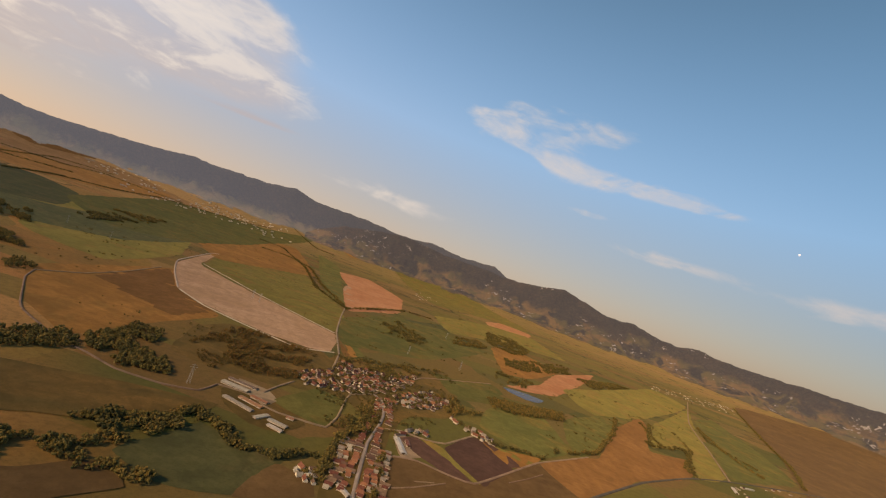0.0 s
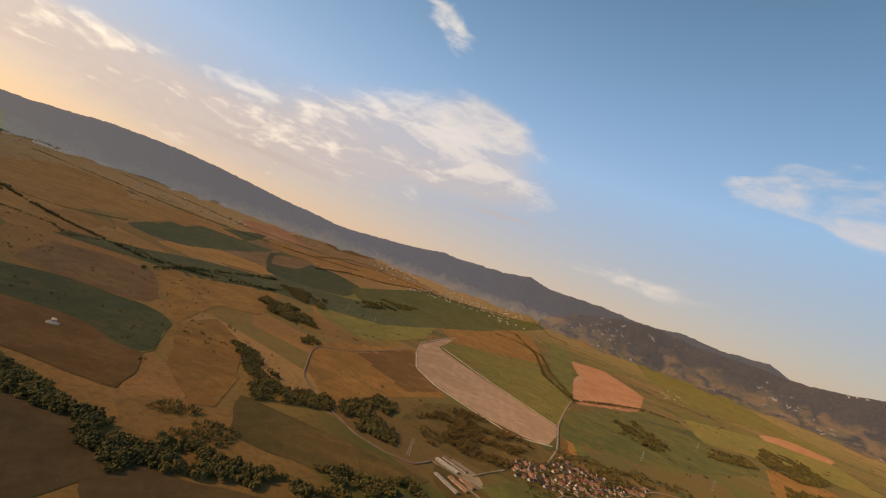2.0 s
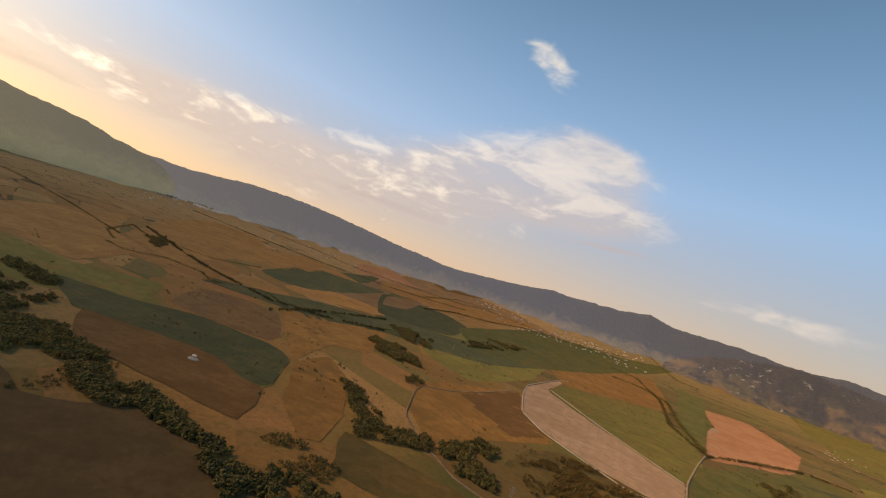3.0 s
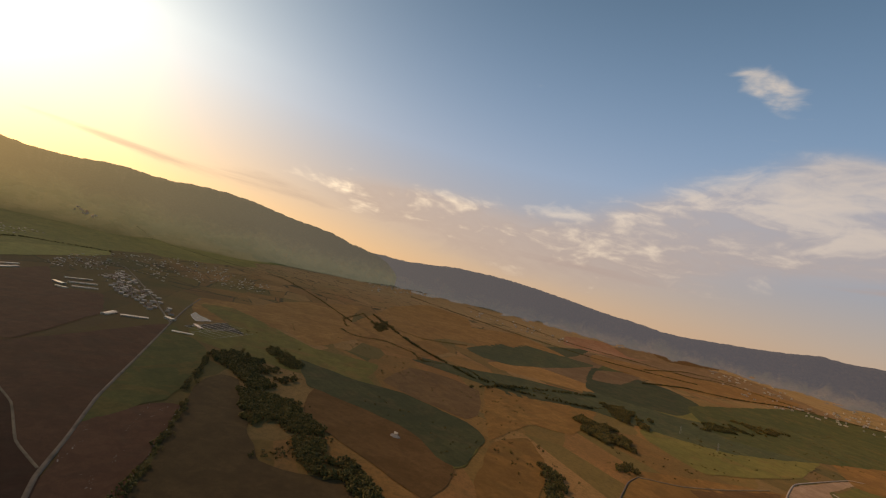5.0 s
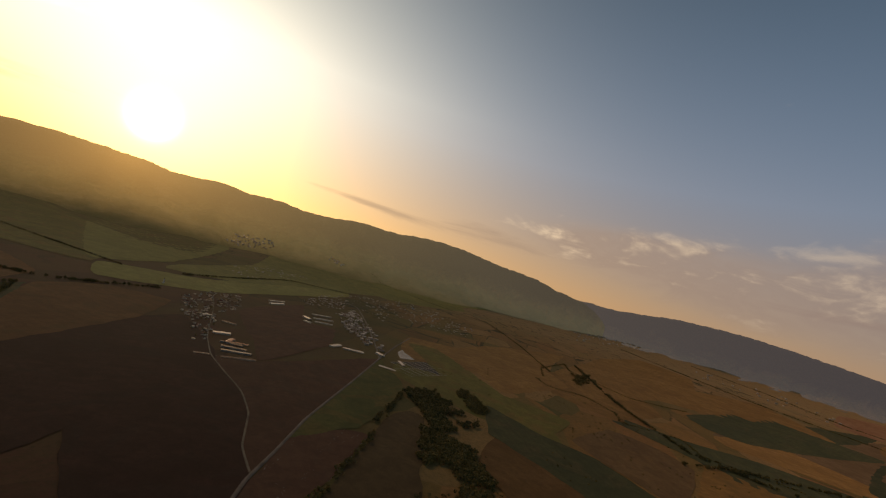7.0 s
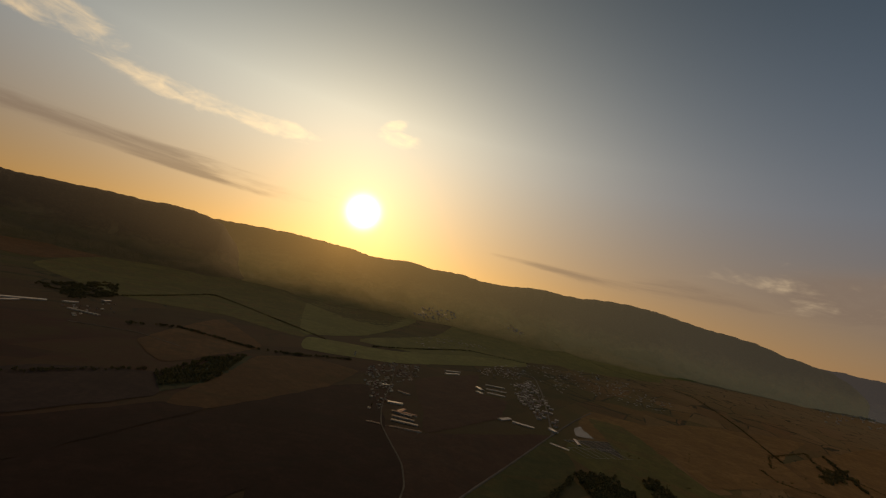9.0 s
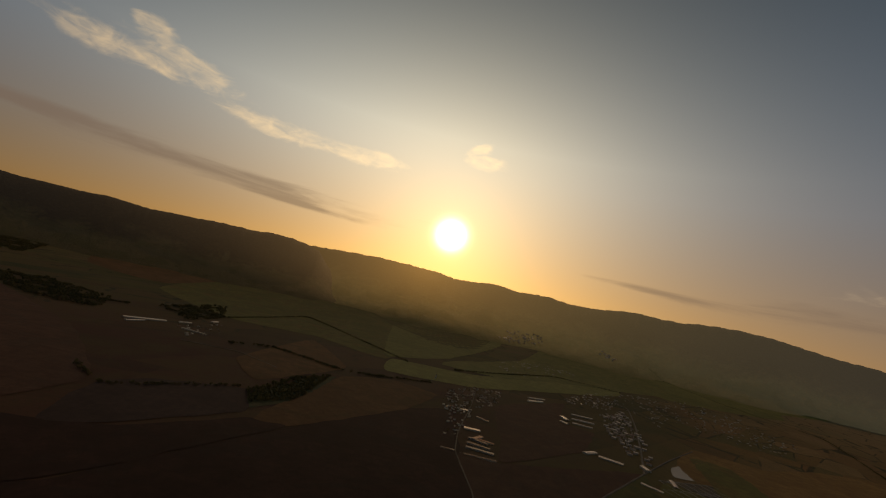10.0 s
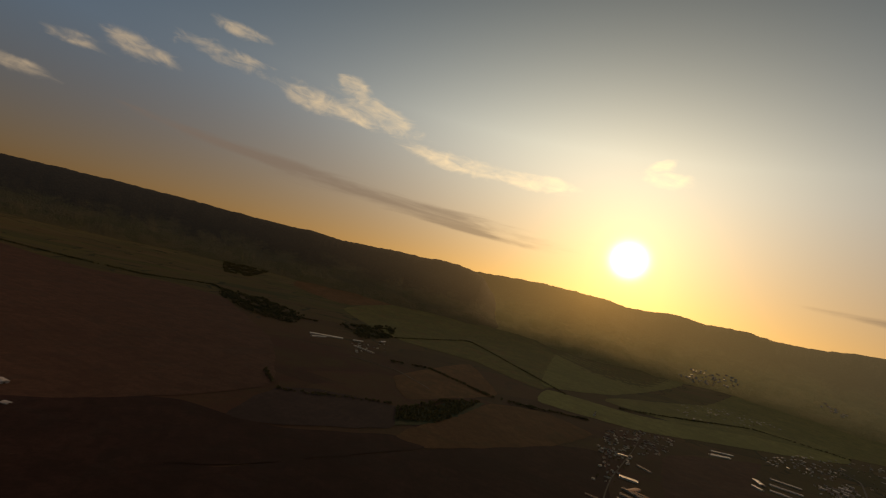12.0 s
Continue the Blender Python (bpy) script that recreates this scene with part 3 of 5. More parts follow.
slope = BVHTree.FromPolygons([v.co for v in long_mountain.data.vertices], [tuple(f.vertices) for f in long_mountain.data.polygons])


def surface(x, y):
    """Height of the land or, higher up, of the mountain's foothills."""
    hit = slope.ray_cast(Vector((x, y, 2000.0)), Vector((0, 0, -1)))[0]
    return max(land(x, y), hit.z if hit else 0.0)


def curve(points, closed, gap):
    """Smooth line through the points, with a vertex about every gap metres."""
    n = len(points)
    out = []
    for i in range(n if closed else n - 1):
        p = [Vector(points[(i + k) % n] if closed else points[min(max(i + k, 0), n - 1)]) for k in (-1, 0, 1, 2)]
        count = max(1, int((p[2] - p[1]).length / gap))
        for s in range(count):
            u = s / count
            # a tight curve: corners stay corners, long sides bend a little
            tight = 0.22
            m1, m2 = (p[2] - p[0]) * tight, (p[3] - p[1]) * tight
            a, b, c, d = 2 * u ** 3 - 3 * u ** 2 + 1, u ** 3 - 2 * u ** 2 + u, -2 * u ** 3 + 3 * u ** 2, u ** 3 - u ** 2
            out.append(p[1] * a + m1 * b + p[2] * c + m2 * d)
    if not closed:
        out.append(Vector(points[-1]))
    return out


def inside(x, y, poly):
    hit = False
    for (x0, y0), (x1, y1) in zip(poly, poly[1:] + poly[:1]):
        if (y0 > y) != (y1 > y) and x < x0 + (y - y0) / (y1 - y0) * (x1 - x0):
            hit = not hit
    return hit


def draped(outline, lift, gap):
    """Triangles over an outline that follow the land, lifted by lift metres."""
    rim = [(v.x, v.y) for v in outline]
    xs, ys = [v[0] for v in rim], [v[1] for v in rim]
    pts = list(rim)
    x = min(xs) + gap / 2
    while x < max(xs):
        y = min(ys) + gap / 2
        while y < max(ys):
            if inside(x, y, rim):
                pts.append((x, y))
            y += gap
        x += gap
    vs, _, fs, _, _, _ = delaunay_2d_cdt([Vector(p) for p in pts], [], [list(range(len(rim)))], 1, 1e-3)
    fs = [f if (vs[f[1]] - vs[f[0]]).cross(vs[f[2]] - vs[f[0]]) > 0 else f[::-1] for f in fs]
    return [(v.x, v.y, land(v.x, v.y) + (lift if i >= len(rim) else lift - 0.05)) for i, v in enumerate(vs)], [tuple(f) for f in fs]


BARE = []


def field(label, mat, layer, points):
    if mat in (pale, clay, dim, dark, plough, straw, brown, tan):
        BARE.append(points)
    cx = sum(p[0] for p in points) / len(points)
    cy = sum(p[1] for p in points) / len(points)
    far = math.hypot(cx, cy)
    gap = 20 + far * 0.012
    edge = curve(points, True, gap * 0.5)
    rough = [v + Vector((noise.noise((v.x * 0.02, v.y * 0.02, layer)), noise.noise((v.x * 0.02, v.y * 0.02, layer + 50)))) * (4 + far * 0.002) for v in edge]
    verts, faces = draped(rough, 0.25 + 0.008 * layer + far * 0.0001, gap)
    return tagged(sheet("field", verts, faces, mat, smooth=True), label, "field", kind="structure")


def pond(label, points):
    verts, faces = draped(curve(points, True, 8), 0.4, 20)
    level = sum(v[2] for v in verts) / len(verts) + 0.25
    return tagged(sheet("pond", [(v[0], v[1], level) for v in verts], faces, water), label, "pond", kind="structure")


LANES = []


def road(label, width, mat, layer, points):
    line = curve(points, False, 14)
    LANES.extend((v.x, v.y) for v in line)
    verts, faces = [], []
    for i, v in enumerate(line):
        d = (line[min(i + 1, len(line) - 1)] - line[max(i - 1, 0)]).normalized()
        side = Vector((-d.y, d.x)) * (width / 2) * (1 + 0.12 * noise.noise((v.x * 0.03, v.y * 0.03, layer)))
        lift = 1.2 + 0.004 * layer + 0.00015 * v.length
        for p, drop in ((v + side * 1.3, -1.2), (v + side, 0.0), (v - side, 0.0), (v - side * 1.3, -1.2)):
            verts.append((p.x, p.y, land(p.x, p.y) + lift + drop))
    for i in range(len(line) - 1):
        for k in range(3):
            faces.append((i * 4 + k, i * 4 + k + 1, i * 4 + k + 5, i * 4 + k + 4))
    return tagged(sheet("road", verts, faces, mat, smooth=True), label, "road", kind="structure")


# ---------------------------------------------------------------- buildings


def box(bm, x0, y0, z0, x1, y1, z1):
    m = Matrix.Translation(((x0 + x1) / 2, (y0 + y1) / 2, (z0 + z1) / 2)) @ Matrix.Diagonal((x1 - x0, y1 - y0, z1 - z0, 1))
    bmesh.ops.create_cube(bm, size=1, matrix=m)


def gable_body(length, width, eaves, ridge):
    """Walls with gable ends; the ridge runs along x."""
    bm = bmesh.new()
    l, w = length / 2, width / 2
    ring = []
    for x in (-l, l):
        ring.append([bm.verts.new(p) for p in ((x, -w, -1.5), (x, w, -1.5), (x, w, eaves), (x, 0, ridge), (x, -w, eaves))])
    a, b = ring
    bm.faces.new(a[::-1])
    bm.faces.new(b)
    for i in range(5):
        bm.faces.new((a[i], a[(i + 1) % 5], b[(i + 1) % 5], b[i]))
    return bm


def gable_roof(length, width, eaves, ridge, thick=0.25, over=0.5):
    bm = bmesh.new()
    l, w = length / 2 + over, width / 2
    slope = (ridge - eaves) / w
    w2, e2 = w + over, eaves - slope * over
    section = ((-w2, e2 + 0.04), (0, ridge + 0.04), (w2, e2 + 0.04), (w2, e2 + thick), (0, ridge + thick + 0.05), (-w2, e2 + thick))
    rings2 = [[bm.verts.new((x, y, z)) for y, z in section] for x in (-l, l)]
    a, b = rings2
    for i in range(6):
        bm.faces.new((a[i], b[i], b[(i + 1) % 6], a[(i + 1) % 6]))
    for r in (a, b):
        bm.faces.new((r[0], r[1], r[4], r[5]))
        bm.faces.new((r[1], r[2], r[3], r[4]))
    bmesh.ops.recalc_face_normals(bm, faces=bm.faces)
    return bm


def house(label, length, width, eaves, ridge, roof_mat, wall_mat):
    """Village house: walls, tiled gable roof, chimney, door and windows."""
    base = new("house")
    part("wall", gable_body(length, width, eaves, ridge), wall_mat, base)
    part("roof", gable_roof(length, width, eaves, ridge), roof_mat, base)
    bm = bmesh.new()
    box(bm, length * 0.18, -0.35, ridge - 1.2, length * 0.18 + 0.7, 0.35, ridge + 0.9)
    part("chimney", bm, brick, base)
    bm = bmesh.new()
    box(bm, -0.5, -width / 2 - 0.06, 0, 0.5, -width / 2 + 0.05, 2.1)
    part("door", bm, wood_dark, base)
    for x in (-length * 0.3, length * 0.3):
        for y in (-width / 2, width / 2):
            bm = bmesh.new()
            box(bm, x - 0.65, y - 0.06, 0.95, x + 0.65, y + 0.06, 2.35)
            window = part("window", bm, frame_paint, base)
            bm = bmesh.new()
            box(bm, x - 0.52, y - 0.08, 1.08, x + 0.52, y + 0.08, 2.22)
            part("pane", bm, glass, window)
    tagged(base, label, "house")
    return base


def rotated(x, y, z, turn, size=1.0):
    return Matrix.Translation((x, y, z)) @ Matrix.Rotation(turn, 4, "Z") @ Matrix.Scale(size, 4)


MODELS = {}


def models(kind):
    """The house types of a village, each built once and reused."""
    if kind not in MODELS:
        sets = {
            "red": ((red_tile, plaster, "red-tiled"), (red_tile, plaster, "red-tiled"), (brown_tile, plaster, "brown-tiled")),
            "mix": ((red_tile, plaster, "red-tiled"), (grey_sheet, plaster, "grey-roofed"), (brown_tile, plaster, "brown-tiled")),
            "white": ((grey_sheet, plaster, "grey-roofed"), (white_sheet, plaster, "pale-roofed"), (white_sheet, plaster, "pale-roofed")),
        }
        sizes = ((11.5, 7, 3.2, 6.4), (9.5, 7.6, 3.4, 6.8), (16, 6, 3.0, 5.6))
        MODELS[kind] = [[f"{word} plastered village house with a gable roof", s, roof, wall, None] for (roof, wall, word), s in zip(sets[kind], sizes)]
    return MODELS[kind]


TAKEN = []
HOUSES = [0]


def village(count, kind, points):
    rng = random.Random(count * 31 + len(points) + int(points[0][0]))
    xs, ys = [p[0] for p in points], [p[1] for p in points]
    main = math.atan2(points[1][1] - points[0][1], points[1][0] - points[0][0])
    size = shrink(sum(xs) / len(xs), sum(ys) / len(ys))
    made, tries, far, rest = 0, 0, [], []
    distant = math.hypot(sum(xs) / len(xs), sum(ys) / len(ys)) > 1380
    while made < count and tries < count * 60:
        tries += 1
        x, y = rng.uniform(min(xs), max(xs)), rng.uniform(min(ys), max(ys))
        if not inside(x, y, points):
            continue
        if any((x - a) ** 2 + (y - b) ** 2 < ((11 if distant else 8.0) * size) ** 2 for a, b in TAKEN[-400:]):
            continue
        if any((x - a) ** 2 + (y - b) ** 2 < 64 for a, b in LANES):
            continue
        TAKEN.append((x, y))
        model = rng.choice(models(kind))
        wide = (2.5 if size < 0.8 else 1.0) if distant else 1.0
        turn = main + rng.choice((0, math.pi / 2)) + rng.gauss(0, 0.18)
        m = rotated(x, y, surface(x, y), turn, size * wide * (rng.uniform(0.6, 0.85) if distant else rng.uniform(0.6, 0.85)))
        if distant:
            l, w, e, top = model[1]
            e = e * 1.5 if size < 0.8 else e
            top = max(top, e + 1)
            far.append((m, (None, (l, w, e, e + 0.9 if model[2] is not red_tile else top), model[2], model[3])))
        elif HOUSES[0] >= 190:
            rest.append((m, model))
        elif model[4] is None:
            HOUSES[0] += 1
            model[4] = house(model[0], *model[1], model[2], model[3])
            tagged(model[4], group="village houses")
            model[4].matrix_basis = m
        else:
            HOUSES[0] += 1
            copy = copy_thing(model[4], Matrix.Identity(4))
            copy.matrix_basis = m
        made += 1
    # gardens: small trees and sheds between the houses
    spots, sheds = [], []
    for i in range(count * 7):
        x, y = rng.uniform(min(xs), max(xs)), rng.uniform(min(ys), max(ys))
        if not inside(x, y, points) or not clear_of(x, y, 5) or any((x - a) ** 2 + (y - b) ** 2 < (6 * size) ** 2 for a, b in TAKEN[-400:]):
            continue
        if len(spots) < count * (0.6 if distant else 1.3):
            spots.append((x, y))
        elif len(sheds) < count * 0.9:
            model = (None, (rng.uniform(5, 9), rng.uniform(3.5, 5), 2.3, 3.8), rng.choice((brown_tile, grey_sheet, red_tile)), plaster)
            sheds.append((rotated(x, y, surface(x, y), main + rng.choice((0, math.pi / 2)) + rng.gauss(0, 0.2), size * rng.uniform(0.55, 0.85)), model))
    thicket("garden trees between village houses", spots, 4.5 if distant else 5.5, rng, leaf, BUSHES, "garden_trees")
    joined("distant_village", "distant village of small pale houses", "village", far)
    joined("village_houses", "small tiled village houses close together", "houses", rest)
    joined("garden_sheds", "small tiled sheds in the village gardens", "sheds", sheds)


def estate(label, along_gap, across_gap, points):
    """Rows of like houses on a grid of streets."""
    rng = random.Random(int(abs(points[0][0])))
    xs, ys = [p[0] for p in points], [p[1] for p in points]
    mx, my = sum(xs) / len(xs), sum(ys) / len(ys)
    d = Vector((points[0][0] - mx, points[0][1] - my)).normalized()
    side = Vector((-d.y, d.x))
    reach = max(math.hypot(x - mx, y - my) for x, y in points)
    rows = []
    for i in range(int(-reach / along_gap) - 1, int(reach / along_gap) + 2):
        for j in range(int(-reach / across_gap) - 1, int(reach / across_gap) + 2):
            q = Vector((mx, my)) + d * (i * along_gap + rng.uniform(-5, 5)) + side * ((j + 0.3 * i) * across_gap + rng.uniform(-2.5, 2.5))
            if inside(q.x, q.y, points) and clear_of(q.x, q.y, 9) and rng.random() < 0.86:
                size = rng.uniform(0.95, 1.25) * shrink(q.x, q.y)
                tall = rng.uniform(3.4, 4.8)
                roof = rng.choice((white_sheet, white_sheet, grey_sheet, brown_tile))
                rows.append((rotated(q.x, q.y, land(q.x, q.y), math.atan2(side.y, side.x) + rng.gauss(0, 0.08), size), (None, (rng.uniform(10, 14), rng.uniform(8, 11), tall, tall + 1.2), roof, plaster)))
    joined("distant_village", label, "village", rows)


def joined(title, label, category, far):
    """Many small buildings as one object, too many to count."""
    if not far:
        return
    base = new(title)
    for name, shape, slot in (("walls", gable_body, 3), ("roofs", gable_roof, 2)):
        for mat in {w[1][slot].name: w[1][slot] for w in far}.values():
            whole = bmesh.new()
            for m, model in far:
                if model[slot] is mat:
                    one = shape(*model[1])
                    one.transform(m)
                    me = bpy.data.meshes.new("house")
                    one.to_mesh(me)
                    one.free()
                    whole.from_mesh(me)
                    bpy.data.meshes.remove(me)
            part(name, whole, mat, base)["kind"] = "stuff"
    tagged(base, label, category, kind="stuff")


def terrace(kind, gap, back, points):
    """Houses shoulder to shoulder along a street, gable ends to it."""
    rng = random.Random(int(points[0][0]) + gap)
    line = curve(points, False, gap)
    rest = []
    for i, v in enumerate(line[:-1]):
        d = (line[i + 1] - v).normalized()
        for side in (-1, 1):
            p = v + Vector((-d.y, d.x)) * side * (back + rng.uniform(0, 4)) + d * rng.uniform(-2, 2)
            if rng.random() < 0.2:
                continue
            TAKEN.append((p.x, p.y))
            model = rng.choice(models(kind))
            m = rotated(p.x, p.y, land(p.x, p.y), math.atan2(d.y, d.x) + math.pi / 2 + rng.gauss(0, 0.05), rng.uniform(0.55, 0.75))
            HOUSES[0] += 1
            if HOUSES[0] > 295:
                rest.append((m, model))
            elif model[4] is None:
                model[4] = house(model[0], *model[1], model[2], model[3])
                tagged(model[4], group="village houses")
                model[4].matrix_basis = m
            else:
                copy_thing(model[4], Matrix.Identity(4)).matrix_basis = m
    joined("village_houses", "small tiled houses behind the village street", "houses", rest)


HALL = {"dull": (dull_sheet, "long shed with a weathered brown sheet roof"), "grey": (grey_sheet, "long farm shed with a grey sheet roof"), "white": (white_sheet, "long pale hall with a light sheet roof"), "rust": (rust_sheet, "farm shed with a rusty orange roof"), "red": (red_tile, "farm shed with a red roof"), "gold": (rust_sheet, "yellow building with an orange roof")}


def hall(a, b, width, height, colour):
    """A long low shed between the two ends of its ridge."""
    a, b = Vector(a), Vector(b)
    x, y = (a + b) / 2
    size = shrink(x, y)
    length = max((b - a).length / size, width * 0.9)
    roof, label = HALL[colour]
    base = new("hall")
    ridge = height + width * 0.09
    part("wall", gable_body(length, width, height - 1.5, ridge - 1.5), plaster, base)
    part("roof", gable_roof(length, width, height - 1.5, ridge - 1.5, 0.3, 0.7), roof, base)
    bm = bmesh.new()
    box(bm, length / 2 - 0.05, -1.8, 0, length / 2 + 0.12, 1.8, 3.2)
    part("door", bm, wood_dark, base)
    count = max(2, min(8, int(length / 8)))
    for i in range(count):
        px = -length / 2 + length * (i + 0.5) / count
        for s in (-1, 1):
            bm = bmesh.new()
            box(bm, px - 1.3, s * width / 2 - 0.08, 1.3, px + 1.3, s * width / 2 + 0.08, 2.6)
            window = part("window", bm, frame_paint, base)
            bm = bmesh.new()
            box(bm, px - 1.15, s * width / 2 - 0.1, 1.45, px + 1.15, s * width / 2 + 0.1, 2.45)
            part("pane", bm, glass, window)
    base.matrix_basis = rotated(x, y, land(x, y), math.atan2(b.y - a.y, b.x - a.x), size)
    TAKEN.append((x, y))
    return tagged(base, label, "shed")


# ---------------------------------------------------------------- trees


def tree_arrays(seed, clumps, spread=0.42):
    """A tree one metre high as vertex and face lists: trunk with limbs, and a crown of leaf clumps."""
    rng = random.Random(seed)
    bm = bmesh.new()
    for i in range(clumps):
        u = (i + 0.5) / clumps
        a, h = i * 2.4 + rng.uniform(-0.5, 0.5), 0.30 + 0.62 * u
        reach = spread * math.sqrt(max(0.05, 1 - ((h - 0.52) / 0.5) ** 2)) * rng.uniform(0.45, 0.95)
        s = rng.uniform(0.13, 0.22) * (1.15 - 0.35 * u)
        m = Matrix.Translation((math.cos(a) * reach, math.sin(a) * reach, h)) @ Euler((rng.random() * 6, rng.random() * 6, 0)).to_matrix().to_4x4() @ Matrix.Diagonal((s, s * rng.uniform(0.75, 1.1), s * rng.uniform(0.65, 0.9), 1))
        done = bmesh.ops.create_icosphere(bm, subdivisions=1, radius=1, matrix=m)
        for v in done["verts"]:
            v.co += Vector((rng.uniform(-1, 1), rng.uniform(-1, 1), rng.uniform(-1, 1))) * s * 0.28
    bm.verts.index_update()
    leaves = [tuple(v.co) for v in bm.verts], [tuple(v.index for v in f.verts) for f in bm.faces]
    bm.free()
    bm = bmesh.new()
    bmesh.ops.create_cone(bm, cap_ends=False, segments=6, radius1=0.035, radius2=0.014, depth=0.55, matrix=Matrix.Translation((0, 0, 0.25)))
    for k in range(4):
        a = k * 1.6 + rng.random()
        tilt = Matrix.Translation((0, 0, 0.3 + 0.06 * k)) @ Matrix.Rotation(a, 4, "Z") @ Matrix.Rotation(0.8, 4, "Y") @ Matrix.Translation((0, 0, 0.13))
        bmesh.ops.create_cone(bm, cap_ends=False, segments=4, radius1=0.013, radius2=0.004, depth=0.26, matrix=tilt)
    bm.verts.index_update()
    stem = [tuple(v.co) for v in bm.verts], [tuple(v.index for v in f.verts) for f in bm.faces]
    bm.free()
    return leaves, stem


NEAR_TREES = [tree_arrays(s, 26) for s in range(5)]
FAR_TREES = [tree_arrays(20 + s, 11, 0.46) for s in range(6)]
BUSHES = [tree_arrays(40 + s, 9, 0.5) for s in range(4)]
TREE_MODELS = []
TREE_COUNT = [0]


def lone_tree(x, y, height, rng, group):
    """One tree as a thing of its own, with trunk and crown."""
    if len(TREE_MODELS) < len(NEAR_TREES):
        (lv, lf), (sv, sf) = NEAR_TREES[len(TREE_MODELS)]
        base = new("tree")
        sheet("crown", lv, lf, leaf, base)
        sheet("trunk", sv, sf, bark, base)
        tagged(base, "leafy tree with an uneven olive and golden crown", "tree", group)
        TREE_MODELS.append(base)
    else:
        base = copy_thing(rng.choice(TREE_MODELS), Matrix.Identity(4))
    base.matrix_basis = rotated(x, y, land(x, y) - 0.2, rng.random() * 6.28, height * rng.uniform(0.55, 1.0))
    TREE_COUNT[0] += 1


def thicket(label, spots, height, rng, mat, kinds, name="woodland"):
    """Many trees as one stand, too many to count."""
    crowns, cf, stems, tf, n, k = [], [], [], [], 0, 0
    packed = [tuple(np.array(a) for a in pair) for leaves, stem in kinds for pair in (leaves, stem)]
    near = 0.8 if spots and height > 8.5 and math.hypot(spots[0][0] - MID_X, spots[0][1] - MID_Y) < 1000 else 1.0
    for x, y in spots:
        i = rng.randrange(len(kinds))
        h = height * near * rng.uniform(0.65, 1.3) * shrink(x, y)
        a, wide = rng.random() * 6.28, rng.uniform(0.9, 1.25)
        turn = np.array(((math.cos(a) * wide, -math.sin(a) * wide, 0), (math.sin(a) * wide, math.cos(a) * wide, 0), (0, 0, 1)))
        spot = np.array((x, y, surface(x, y) - 0.04 * h))
        lv, lf = packed[2 * i]
        crowns.append(lv @ turn.T * h + spot)
        cf.append(lf + n)
        n += len(lv)
        sv, sf = packed[2 * i + 1]
        stems.append(sv @ turn.T * h + spot)
        tf.append(sf + k)
        k += len(sv)
    if not crowns:
        return
    base = new(name)
    sheet("crowns", np.concatenate(crowns).tolist(), np.concatenate(cf).tolist(), mat, base)["kind"] = "stuff"
    sheet("trunks", np.concatenate(stems).tolist(), np.concatenate(tf).tolist(), bark, base)["kind"] = "stuff"
    tagged(base, label, "trees", kind="stuff")


def clear_of(x, y, gap):
    return all((x - a) ** 2 + (y - b) ** 2 > gap * gap for a, b in LANES)


def plant(label, spots, height, seed):
    rng = random.Random(seed)
    low = height < 8.5
    rusty = "rust" in label
    cx, cy = spots[0] if spots else (0, 0)
    if not low and math.hypot(cx - MID_X, cy - MID_Y) < 900 and TREE_COUNT[0] + len(spots) < 290:
        for x, y in spots:
            lone_tree(x, y, height, rng, "trees of the belts")
    else:
        thicket(label, spots, height, rng, rust_leaf if rusty else leaf, BUSHES if low else FAR_TREES, "thicket" if low else "woodland")


def wood(label, gap, height, points):
    rng = random.Random(int(abs(points[0][0])) + gap)
    xs, ys = [p[0] for p in points], [p[1] for p in points]
    far_off = math.hypot(sum(xs) / len(xs) - MID_X, sum(ys) / len(ys) - MID_Y)
    step = gap * shrink(sum(xs) / len(xs), sum(ys) / len(ys)) * ((0.66 if far_off < 1000 else 0.8) if height > 8.5 else 0.72)
    spots = []
    for i in range(int((max(xs) - min(xs) + 40) / step)):
        for j in range(int((max(ys) - min(ys) + 40) / step)):
            x = min(xs) - 20 + (i + rng.uniform(-0.45, 0.45)) * step
            y = min(ys) - 20 + (j + rng.uniform(-0.45, 0.45)) * step
            wob = (10 if far_off < 1300 else 34) * noise.noise((x * 0.025, y * 0.025, 8.0))
            if inside(x + wob, y + wob, points) and clear_of(x, y, 6) and noise.noise((x * 0.02, y * 0.02, 2.0)) > (-0.12 if height < 8.5 or far_off > 1300 else -0.42):
                spots.append((x, y))
    plant(label, spots[:2500], height, gap + len(points))


def belt(label, gap, height, points):
    rng = random.Random(int(abs(points[0][0])) + 7)
    size = shrink(*points[len(points) // 2])
    spots = []
    for v in curve(points, False, gap * size * 0.52):
        if noise.noise((v.x * 0.012, v.y * 0.012, 5.0)) > -0.38 or rng.random() < 0.3:
            for k in range(rng.choice((1, 1, 2))):
                spots.append((v.x + rng.gauss(0, 3.2 * size), v.y + rng.gauss(0, 3.2 * size)))
    plant(label, [s for s in spots if clear_of(*s, 4)], height, gap)


